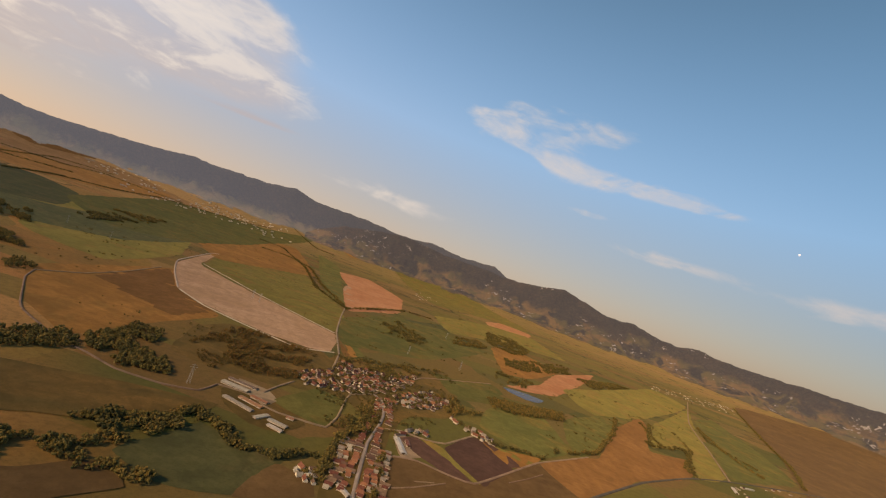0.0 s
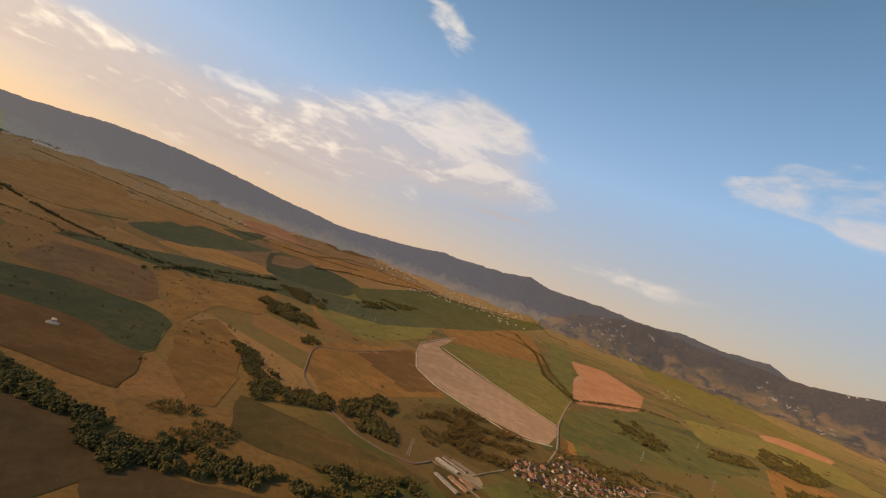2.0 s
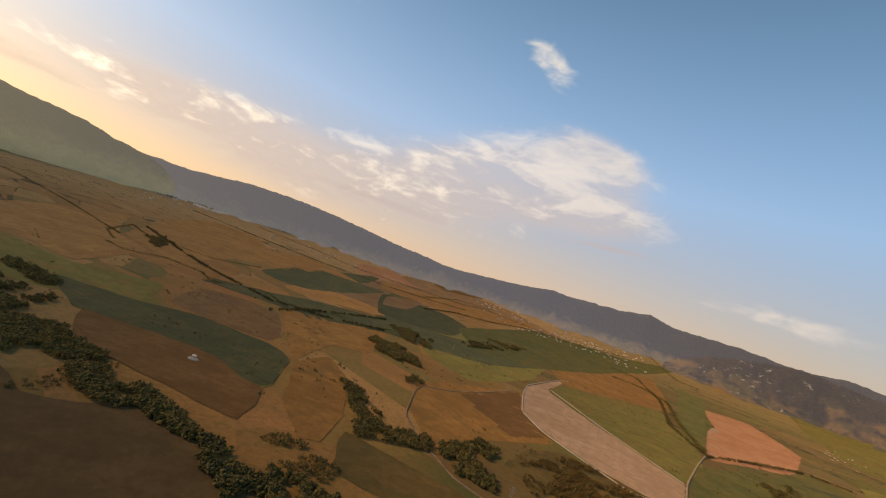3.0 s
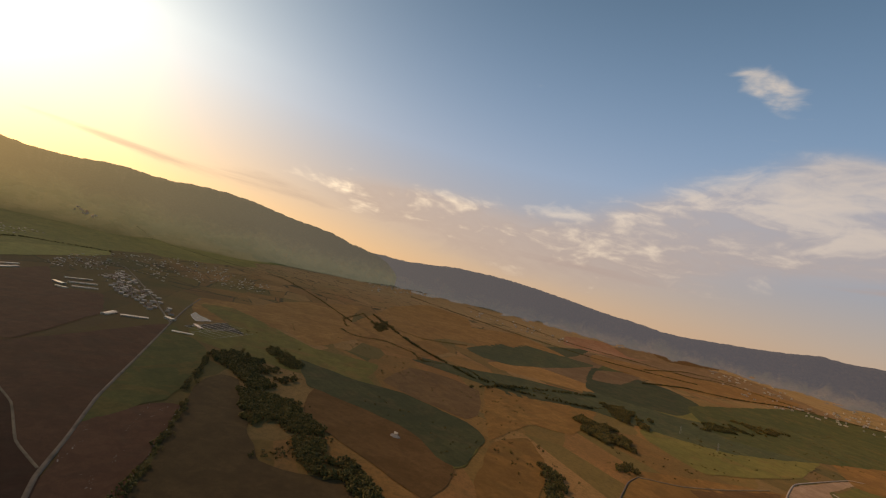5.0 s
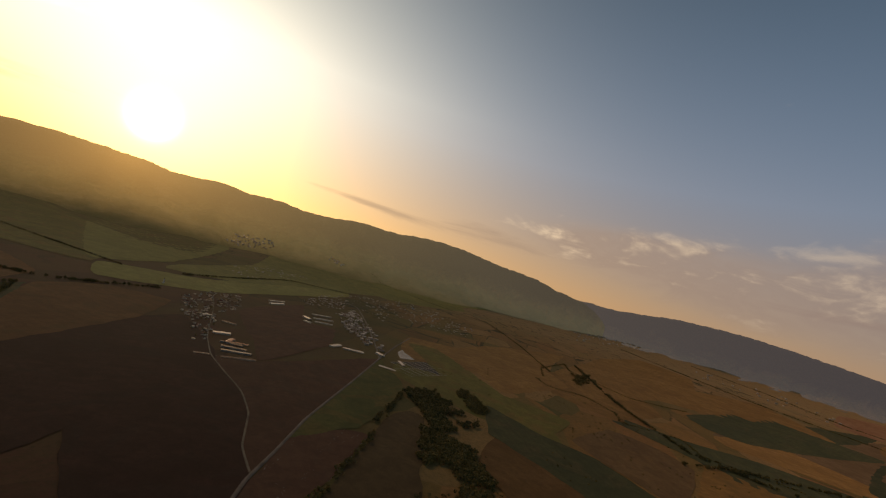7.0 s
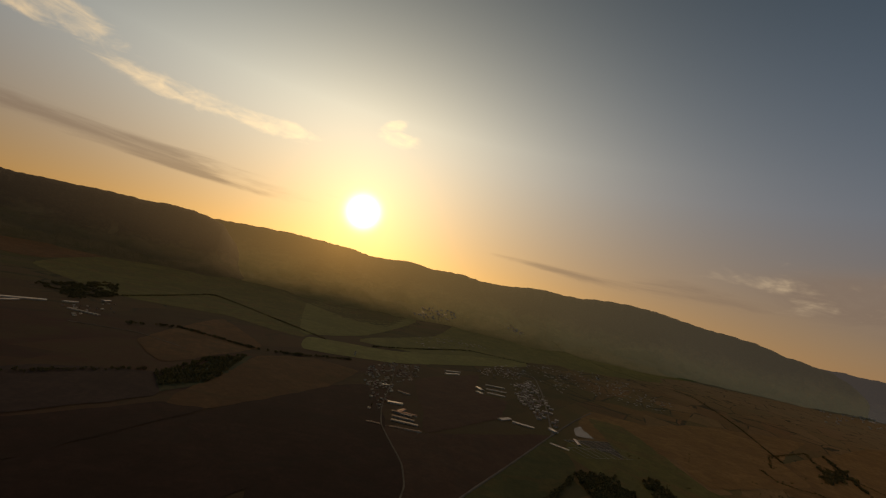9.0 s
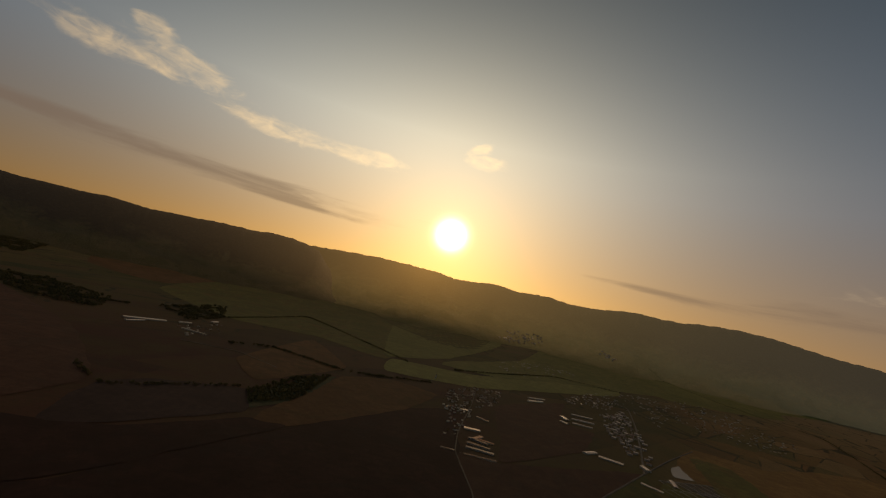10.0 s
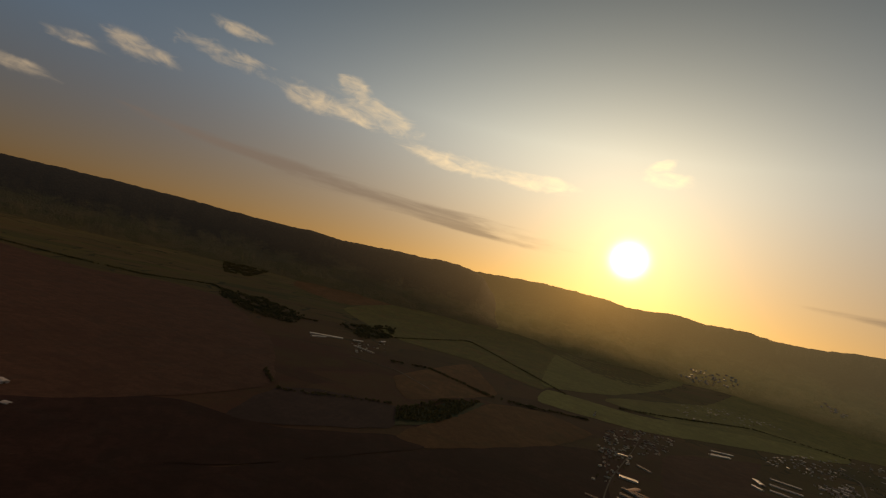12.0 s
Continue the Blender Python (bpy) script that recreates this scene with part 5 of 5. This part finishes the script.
# roads and tracks
road("worn asphalt village street", 4.1, worn_asphalt, 0, [(-10, 475), (-15, 540), (-20, 630), (-15, 705), (-15, 755), (-25, 815), (-45, 845)])
road("pale lane looping between meadow and village", 3.0, gravel, 1, [(-45, 845), (-80, 795), (-80, 745), (-75, 680), (-80, 630), (-105, 625), (-145, 620), (-165, 625), (-195, 645), (-240, 640)])
road("grey country road", 3.8, asphalt, 2, [(-65, 820), (-110, 835), (-140, 905), (-160, 1040), (-220, 1260), (-270, 1525), (-305, 1745)])
road("pale village lane", 3.0, gravel, 3, [(-45, 850), (-5, 970), (30, 1090), (80, 1150), (225, 1310)])
road("pale lane to outlying houses", 3.0, gravel, 4, [(-5, 700), (20, 715), (55, 715), (90, 730), (140, 815)])
road("pale dirt track", 2.5, gravel, 5, [(-240, 640), (-245, 600), (-285, 580), (-340, 575), (-390, 590), (-440, 600), (-535, 650), (-565, 675), (-670, 790), (-705, 845)])
road("pale dirt track", 2.5, gravel, 6, [(-705, 845), (-685, 940), (-695, 1070), (-730, 1260)])
road("pale track along field", 3.0, gravel, 7, [(15, 510), (10, 610), (50, 630), (130, 625), (255, 800), (395, 950)])
road("dark asphalt main road", 4.1, dark_asphalt, 8, [(300, 695), (345, 750), (495, 915), (680, 1075), (845, 1185), (1130, 1345), (1720, 1660)])
road("pale country road", 3.8, gravel, 9, [(845, 1185), (975, 1490), (1190, 2000), (1575, 2725)])
road("asphalt main road", 4.4, asphalt, 10, [(-405, -80), (-490, -100), (-580, -110), (-730, -130), (-945, -145), (-1355, -175), (-1620, -190), (-1900, -195)])
road("pale winding country road", 2.7, gravel, 11, [(-505, -105), (-560, -150), (-665, -205), (-740, -265), (-805, -340), (-885, -430), (-1020, -535), (-1305, -720), (-1455, -825)])
road("grey town street", 5, asphalt, 12, [(-1355, -175), (-1605, -270), (-2005, -430), (-2350, -590), (-2410, -710)])
road("pale farm lane", 2.6, gravel, 13, [(-185, 670), (-180, 710), (-170, 760)])
road("pale lane to a lone farm", 2.2, gravel, 14, [(-65, 505), (-40, 505), (-20, 510)])
road("pale wheel track", 1.2, gravel, 15, [(25, 535), (50, 555), (90, 595)])
road("pale wheel track", 0.9, gravel, 16, [(50, 570), (75, 585)])
road("pale wheel track", 0.9, gravel, 17, [(185, 670), (220, 710), (255, 755)])
road("pale farm lane", 4, gravel, 19, [(-610, -1390), (-745, -1275), (-790, -1080)])
road("pale rim track of the pale field", 3, pale_rim, 20, [(-585, 1105), (-700, 1275), (-800, 1455), (-910, 1850), (-905, 1925)])
road("pale rim track", 3, pale_rim, 21, [(-575, 1095), (-475, 1030), (-345, 990), (-235, 970), (-170, 1035)])
road("pale rim track", 3, pale_rim, 22, [(-765, 1545), (-515, 1390), (-220, 1235)])

# large sheds and halls
hall((-240, 655), (-200, 650), 9.6, 3.8, "grey")
hall((-240, 675), (-195, 670), 6.0, 3.6, "dull")
hall((-215, 610), (-170, 595), 6.0, 3.6, "grey")
hall((-200, 625), (-165, 615), 7.2, 3.6, "rust")
hall((-190, 640), (-165, 635), 7.2, 3.6, "red")
hall((-145, 590), (-120, 585), 7.2, 3.6, "grey")
hall((-140, 575), (-120, 570), 5.4, 3.6, "white")
hall((-160, 580), (-150, 600), 6.0, 3.6, "grey")
hall((-130, 615), (-120, 615), 6.0, 3.6, "gold")
hall((15, 680), (30, 635), 8.4, 3.8, "white")
hall((30, 685), (35, 665), 4.8, 3.6, "red")
hall((-65, 500), (-55, 495), 7.2, 3.6, "white")
hall((-30, 500), (-15, 485), 5.4, 3.6, "white")
hall((-1310, -320), (-1360, -310), 14, 4.5, "white")
hall((-1335, -290), (-1355, -230), 16, 4.5, "white")
hall((-1655, -570), (-1630, -535), 16, 5.4, "white")
hall((-1760, -585), (-1815, -525), 10, 4.5, "white")
hall((-1685, -545), (-1740, -485), 10, 4.5, "white")
hall((-1620, -510), (-1660, -455), 10, 4.5, "white")
hall((-1580, -535), (-1575, -505), 10, 4.5, "white")
hall((-1770, -785), (-1850, -755), 10, 4.5, "white")
hall((-1720, -750), (-1785, -725), 10, 4.5, "white")
hall((-1055, -545), (-1085, -515), 14, 5.4, "white")
hall((-1000, -485), (-1015, -435), 10, 4.5, "dull")
hall((-965, -460), (-990, -410), 10, 4.5, "dull")
hall((-935, -440), (-970, -385), 10, 4.5, "grey")
hall((-1000, -470), (-1045, -480), 10, 5.4, "rust")
hall((-1260, -150), (-1260, -100), 10, 3.6, "white")
hall((-1410, -200), (-1390, -175), 14, 6.3, "white")
hall((-1390, -120), (-1345, -95), 10, 4.5, "white")
hall((-515, -1705), (-655, -1705), 20, 5.4, "white")
hall((-510, -1645), (-575, -1675), 12, 4.5, "white")
hall((-850, -1770), (-880, -1790), 14, 5.4, "white")
hall((175, -770), (160, -755), 14, 6.3, "white")
hall((135, -675), (125, -670), 10, 3.6, "white")
hall((-1705, -745), (-1790, -730), 12, 4.5, "white")
hall((815, 1130), (800, 1090), 7.2, 3.6, "white")
hall((860, 1165), (905, 1185), 6.0, 3.6, "white")
hall((-4480, 1775), (-4455, 1845), 30, 12.6, "white")

hall((-1015, -480), (-1040, -435), 9, 3.6, "red")
hall((-890, -410), (-940, -355), 7, 3.4, "dull")
hall((-860, -455), (-880, -430), 7, 3.4, "dull")
hall((-1200, -615), (-1205, -575), 9, 4.0, "dull")
hall((-1205, -685), (-1225, -670), 8, 3.6, "white")
hall((-680, -1595), (-735, -1505), 12, 4.5, "grey")
hall((-705, -1710), (-750, -1715), 12, 4.5, "white")
chapel((-1450, -1025), 0.6, 0.9)
chapel((-3010, -415), 1.9, 0.9)

# villages
village(165, "red", [(-185, 805), (-160, 870), (-140, 905), (-140, 990), (-115, 980), (-35, 1015), (25, 1095), (5, 950), (-45, 840), (-80, 800), (-115, 785), (-160, 760)])
village(72, "mix", [(-10, 890), (55, 1000), (100, 970), (70, 885), (20, 835), (-10, 830)])
village(14, "red", [(-40, 830), (-15, 840), (-5, 760), (-20, 755)])
village(9, "mix", [(10, 710), (55, 755), (60, 735), (15, 690)])
village(16, "mix", [(100, 875), (135, 865), (190, 830), (175, 790), (135, 820), (105, 850)])
village(8, "mix", [(-80, 505), (-60, 515), (-55, 490), (-70, 485)])
village(12, "mix", [(815, 1140), (1280, 1445), (1145, 1280), (745, 1035)])
village(44, "white", [(1420, 2890), (1725, 3055), (2090, 3095), (1940, 2855), (1605, 2760), (1340, 2715)])
village(14, "mix", [(-190, 3590), (30, 3365), (0, 3025), (-125, 3120)])
estate("rows of pale town houses between gardens", 44, 21, [(-2215, -560), (-2005, -435), (-1810, -330), (-1470, -190), (-1430, -215), (-1560, -325), (-1745, -440), (-1965, -540)])
village(40, "white", [(-1965, -560), (-2215, -575), (-2100, -480), (-1850, -350), (-1600, -260), (-1750, -430)])
village(45, "white", [(-1985, -770), (-2285, -785), (-2420, -660), (-2125, -585), (-1990, -705)])
village(65, "white", [(-2310, -825), (-2850, -755), (-2950, -535), (-2170, -385), (-2305, -545), (-2270, -675)])
village(95, "white", [(-3130, -600), (-3355, -430), (-2900, 20), (-2490, 0), (-2370, -215), (-2455, -430)])
village(85, "mix", [(-1350, -875), (-1565, -910), (-1675, -850), (-1425, -700), (-1280, -690), (-990, -495), (-935, -520), (-1130, -665), (-1165, -740)])
village(50, "white", [(-2495, -1435), (-2880, -1385), (-2920, -1130), (-2615, -1115), (-2285, -1270)])
village(60, "white", [(-3260, -2060), (-3500, -2110), (-3690, -2050), (-3720, -1900), (-3590, -1790), (-3310, -1925)])
village(14, "white", [(-3840, -1420), (-3930, -1400), (-3900, -1270), (-3800, -1260)])
village(70, "white", [(-4300, 815), (-4590, 1370), (-4465, 1815), (-4425, 1760), (-4180, 1185), (-3880, 795)])
village(26, "white", [(-3950, 1715), (-3800, 2220), (-3320, 2500), (-3100, 2295), (-3410, 1965), (-3725, 1635)])
village(80, "white", [(-2745, 3410), (-2380, 3595), (-2015, 3875), (-1250, 3805), (-1165, 3490), (-1740, 3320), (-1995, 3005), (-2560, 3205)])
village(10, "white", [(-680, -1660), (-895, -1760), (-780, -1510), (-635, -1445)])
village(10, "white", [(-2300, -1305), (-2465, -1120), (-2285, -1065), (-2165, -1205)])
village(26, "white", [(-2825, 3435), (-2800, 3690), (-2460, 3925), (-2270, 3580), (-2655, 3400)])
village(44, "white", [(-2170, 3970), (-1990, 4035), (-1460, 4330), (-1470, 4085), (-1750, 3595)])

# houses along the village street, gable to gable
terrace("red", 5, 8, [(-15, 495), (-15, 540), (-20, 630), (-20, 690)])
terrace("mix", 6, 18, [(-15, 510), (-20, 620)])
terrace("red", 10, 10, [(-15, 720), (-15, 755), (-25, 815)])
terrace("mix", 6, 27, [(-10, 490), (-20, 620)])

# woods and thickets
wood("dense dark tree belt along a stream", 10, 11, [(-400, 315), (-375, 340), (-325, 365), (-285, 395), (-250, 415), (-240, 400), (-265, 365), (-300, 335), (-320, 305), (-345, 285)])
wood("dark deciduous wood along a track", 11, 11, [(-705, 605), (-670, 630), (-495, 560), (-450, 635), (-405, 595), (-445, 520), (-465, 485), (-540, 535)])
wood("dark deciduous wood", 11, 10, [(-435, 635), (-435, 700), (-320, 650), (-290, 610), (-340, 590), (-395, 605)])
wood("small deciduous wood", 11, 10, [(-425, 700), (-450, 755), (-405, 770), (-370, 700)])
wood("rusty scrub on the slope", 13, 8, [(-380, 825), (-345, 965), (-195, 975), (-175, 760), (-245, 720)])
wood("bushy thicket on rusty slope", 13, 6, [(-365, 780), (-360, 865), (-270, 860), (-220, 845), (-235, 730), (-285, 685)])
wood("leafy trees by the meadow", 9, 12, [(-275, 445), (-280, 470), (-265, 475), (-240, 455), (-235, 430), (-255, 435)])
wood("leafy trees by the meadow", 9, 11, [(-250, 475), (-235, 485), (-220, 510), (-210, 485), (-220, 460)])
wood("dark trees along a stream", 10, 10, [(-995, 30), (-1015, 55), (-900, 120), (-850, 70)])
wood("dense dark grove beside the field", 9, 11, [(-866, 49), (-861, 86), (-823, 166), (-772, 166), (-734, 124), (-692, 91), (-729, 63)])
wood("dark tree belt between two fields", 9, 11, [(-744, 119), (-767, 176), (-725, 199), (-640, 199), (-584, 185), (-574, 166), (-607, 152), (-673, 143)])
wood("dense tree belt beside the ploughed field", 9, 12, [(-570, 161), (-598, 194), (-617, 232), (-574, 246), (-513, 260), (-471, 265), (-457, 255), (-485, 232), (-541, 218), (-551, 185)])
wood("dense tree belt below the thicket", 9, 12, [(-471, 265), (-462, 288), (-405, 279), (-372, 307), (-339, 326), (-353, 246), (-400, 246)])
wood("scrubby thicket in a pasture", 10, 6, [(-466, 326), (-480, 373), (-424, 396), (-372, 396), (-353, 373), (-377, 345), (-410, 326)])
wood("low scrub in a clearing", 12, 5, [(-631, 86), (-659, 157), (-593, 161), (-579, 91)])
wood("tree belt at the ponds", 11, 10, [(-1095, -45), (-1180, 30), (-980, 105), (-900, 65), (-990, 15)])
wood("small grove", 11, 9, [(-1235, 75), (-1275, 105), (-1130, 185), (-1070, 140)])
wood("wood in the plain", 10, 11, [(-1100, 975), (-1115, 1050), (-900, 1010), (-840, 920), (-935, 890)])
wood("wood in the plain", 11, 11, [(-1355, 1280), (-1355, 1355), (-1200, 1345), (-1090, 1215), (-1170, 1160)])
wood("far wood", 14, 11, [(-1330, 1655), (-1425, 1980), (-1315, 1960), (-1230, 1625)])
wood("far wood", 14, 11, [(-1495, 2090), (-1415, 2335), (-1325, 2045)])
wood("clump of trees", 11, 9, [(-760, 830), (-760, 885), (-715, 850), (-715, 805)])
wood("far clump of trees", 14, 10, [(-2255, 540), (-2425, 645), (-2230, 650), (-2025, 530)])
wood("clump of trees", 12, 9, [(-1090, 55), (-1115, 80), (-1070, 90), (-1045, 65)])
wood("clump of trees", 12, 9, [(-1045, 90), (-1065, 120), (-1015, 115), (-1000, 95)])
wood("clump of trees", 12, 9, [(-965, 110), (-1015, 160), (-985, 155), (-945, 125)])
wood("riverside trees at the pond", 12, 9, [(195, 1135), (255, 1160), (435, 1270), (400, 1170), (270, 1075), (200, 1045)])
wood("village trees", 12, 8, [(-75, 685), (-65, 745), (-20, 730), (-20, 670), (-45, 630), (-60, 585), (-70, 615)])
wood("trees behind the village", 13, 8, [(35, 945), (105, 1020), (170, 970), (105, 880), (55, 875)])
wood("trees beside the village", 12, 8, [(-95, 980), (-50, 1150), (25, 1110), (-20, 1000), (-65, 970)])
wood("hedged grove on the meadow", 14, 9, [(-160, 1610), (-115, 1850), (10, 1685), (0, 1505), (-75, 1500)])
wood("dark copse on the slope", 14, 9, [(110, 1960), (270, 2215), (280, 2025), (145, 1820)])
wood("dark copse on the slope", 15, 9, [(275, 1540), (395, 1560), (350, 1425), (250, 1355)])
wood("dark wooded slope", 15, 9, [(475, 2095), (745, 2415), (710, 2175), (520, 1930)])
wood("wooded slope below the clay strip", 13, 9, [(345, 2665), (490, 2760), (570, 2525), (470, 2160), (350, 2170), (300, 2275)])
wood("wooded bank", 14, 9, [(335, 1875), (465, 2055), (550, 1960), (415, 1765), (320, 1730)])
wood("wooded bank", 13, 9, [(720, 2110), (980, 2385), (1105, 2435), (755, 1980)])
wood("garden trees by the loop lane", 10, 7, [(-75, 755), (-40, 795), (-30, 760), (-60, 710)])
wood("copse on the hillside", 15, 10, [(-55, 4565), (360, 4820), (415, 4585), (75, 4295)])
wood("copse in the fields", 15, 10, [(-585, -850), (-780, -970), (-945, -1015), (-690, -785), (-555, -765)])
wood("dark wood by the stream", 15, 10, [(-165, -2510), (-395, -2425), (-560, -2120), (-465, -1825), (-310, -1935), (-170, -2235)])
wood("dark wood by the farm", 15, 10, [(-720, -2050), (-1120, -2295), (-950, -1910), (-760, -1775)])
wood("far dark wood", 15, 10, [(240, -4035), (-270, -4510), (-530, -3745), (-340, -3210), (15, -3180)])

# rows of trees and hedges
belt("row of leafy trees", 9, 11, [(-225, 520), (-215, 545), (-175, 525), (-155, 500), (-130, 505), (-105, 505), (-90, 530), (-65, 540)])
belt("row of leafy trees along the ploughed field", 9, 11, [(-275, 365), (-270, 380), (-255, 390), (-240, 390), (-220, 390), (-200, 395), (-175, 395)])
belt("row of leafy trees", 9, 11, [(-300, 390), (-280, 395), (-260, 395), (-245, 415), (-230, 440)])
belt("row of trees along a ditch", 9, 10, [(-285, 445), (-265, 475), (-235, 495), (-225, 535), (-185, 530), (-140, 500)])
belt("hedge in the meadows", 11, 6, [(775, 1560), (725, 1320), (765, 1315)])
belt("hedge along a stream", 10, 6, [(910, 1600), (855, 1395), (710, 1150), (715, 1100)])
belt("hedge in the meadows", 11, 6, [(1185, 1915), (1085, 1685), (1115, 1475)])
belt("hedge along a lane", 10, 6, [(175, 805), (230, 830), (265, 830), (320, 910)])
belt("garden hedge", 10, 6, [(10, 505), (5, 575), (5, 610)])
belt("trees behind the gardens", 9, 8, [(-50, 490), (-55, 540), (-55, 610), (-45, 655)])
belt("hedge on the pasture", 14, 8, [(-1255, 3135), (-1080, 3120), (-740, 2585), (-495, 1995), (-330, 1755), (-295, 1705)])
belt("hedge", 14, 8, [(-1735, 4300), (-1510, 4460), (-1075, 3870), (-920, 3855)])
belt("hedge below the clay field", 12, 8, [(-295, 1705), (-230, 1970), (-120, 2295), (10, 2370)])
belt("village hedge", 12, 7, [(-145, 980), (-105, 1050), (-35, 1110), (80, 1230)])
belt("hedge on the meadow", 12, 7, [(650, 1460), (560, 1245), (425, 995), (350, 925)])
belt("hedge on the meadow", 12, 7, [(820, 1585), (675, 1270), (825, 1370), (705, 1105)])
belt("row of trees by the country road", 12, 8, [(2090, 3095), (1765, 2395), (1470, 1785), (1245, 1440)])
belt("hedge", 12, 7, [(1190, 1935), (1070, 1545), (1065, 1375)])
belt("hedge across the plain", 14, 5, [(-1885, 350), (-1775, 390), (-1790, 520), (-1645, 605), (-1520, 605), (-1545, 780), (-1395, 800), (-1345, 1005), (-1260, 1105), (-1300, 1265)])
belt("hedge across the plain", 14, 5, [(-1995, 385), (-2220, 400), (-2550, 540), (-2385, 550), (-2240, 645), (-2095, 780), (-2180, 1035)])
belt("avenue of trees across the plain", 16, 9, [(-4100, 1770), (-3650, 2145), (-3160, 2335), (-2900, 2645), (-2570, 2955), (-2505, 3255), (-1995, 3395)])
belt("hedge on the slope", 14, 9, [(-1080, 2775), (-930, 2810), (-720, 2630), (-525, 2175), (-320, 1770)])
belt("bushy hedge beside the bare plot", 14, 8, [(-750, -15), (-600, -15), (-520, -15), (-440, -20)])
belt("trees along the stream", 13, 8, [(-1045, -35), (-915, -30), (-815, -30)])
belt("hedge behind the town", 13, 5, [(-3935, -1030), (-3605, -480), (-3410, 70), (-2745, 310), (-2175, 430)])
belt("tree line by the stream", 16, 9, [(795, -2605), (510, -2520), (195, -2455), (-135, -2570), (-295, -2140), (-600, -2015)])
belt("tree line by the stream", 16, 9, [(-770, -1400), (-920, -1365), (-1020, -1105), (-1115, -1035), (-1355, -960)])
belt("tree line", 16, 8, [(-285, -1050), (-300, -895), (-390, -885), (-585, -890)])
belt("hedge", 16, 8, [(-990, -1940), (-1600, -2255), (-1580, -1625), (-1540, -1285)])
belt("hedge below the hills", 16, 8, [(-1745, -1175), (-2135, -1130), (-2550, -1085), (-2760, -790)])
belt("far tree line", 16, 9, [(-2050, 2065), (-2150, 2475), (-2065, 2785), (-2055, 3210), (-1750, 3595), (-1535, 3985)])
belt("far tree line", 16, 9, [(-2565, 2550), (-2720, 3080), (-2535, 3370)])
belt("far hedge", 18, 9, [(-1240, 680), (-1355, 890), (-1480, 1320)])
belt("far tree line", 18, 9, [(-2610, 610), (-1835, 665), (-1405, 750), (-1295, 890), (-1250, 1140)])
belt("far tree line", 18, 9, [(-4045, 1190), (-3555, 1555), (-3110, 1820), (-2595, 2295), (-2340, 2790)])

# pylons
pylon((-480, 1295))
pylon((-20, 1300))
pylon((95, 1885))
pylon((135, 1355))
pylon((-265, 610))
pylon((-450, 1270))
pylon((-1140, 1410))
pylon((-990, 1400))

# strewn bushes
bushes("small trees and shrubs round the village", 15, 4.2, [(-210, 815), (-170, 1030), (-40, 1170), (110, 1215), (180, 965), (105, 815), (10, 720), (10, 605), (10, 490), (-50, 445), (-60, 520), (-105, 530), (-145, 545), (-90, 620), (-85, 730), (-155, 700)])
bushes("scrubby bushes above the farm", 17, 3.2, [(-395, 775), (-380, 900), (-275, 925), (-160, 950), (-155, 835), (-190, 715), (-250, 685), (-300, 665)])
bushes("bushes in the meadows by the pond", 30, 3.5, [(165, 1120), (555, 1705), (905, 1770), (855, 1395), (425, 1005), (225, 945)])
bushes("bushes strewn over the pasture", 60, 3.5, [(-680, 525), (-1645, 2530), (-1225, 4130), (-55, 2905), (-95, 1205), (-350, 705), (-395, 495)])
bushes("bushes strewn over rusty ground", 55, 3.5, [(-1070, 115), (-1045, 675), (-710, 705), (-450, 380), (-510, 250), (-755, 145)])
bushes("bushes strewn over the slope", 70, 4, [(-435, 4360), (1125, 3870), (2170, 3225), (790, 1335), (255, 1130), (-205, 1565)])
bushes("bushes strewn over dry meadow", 60, 3.5, [(-1390, -70), (-2225, 465), (-1255, 870), (-800, 750), (-620, 270), (-1025, 100)])

# rubble on the bare plot
rubble_row([(-885, -420), (-905, -390), (-930, -355)], 60)
rubble_row([(-870, -395), (-920, -350)], 60)
rubble_row([(-835, -445), (-865, -425)], 60)
rubble_row([(-735, -20), (-640, -20), (-570, -20), (-510, -20), (-465, -20)], 60)
rubble_row([(-725, -60), (-650, -60), (-620, -65)], 60)
rubble_row([(-725, -35), (-680, -45)], 60)
rubble_row([(-525, -95), (-575, -95), (-625, -105)], 60)
rubble_row([(-475, -50), (-500, -55), (-505, -70)], 60)
rubble_row([(-570, -45), (-550, -50), (-530, -45)], 60)

# fish tanks below the pond
basins((-1369, -125), (-162, 89), (129, 59), 7, 2)

mound((-741, 330))
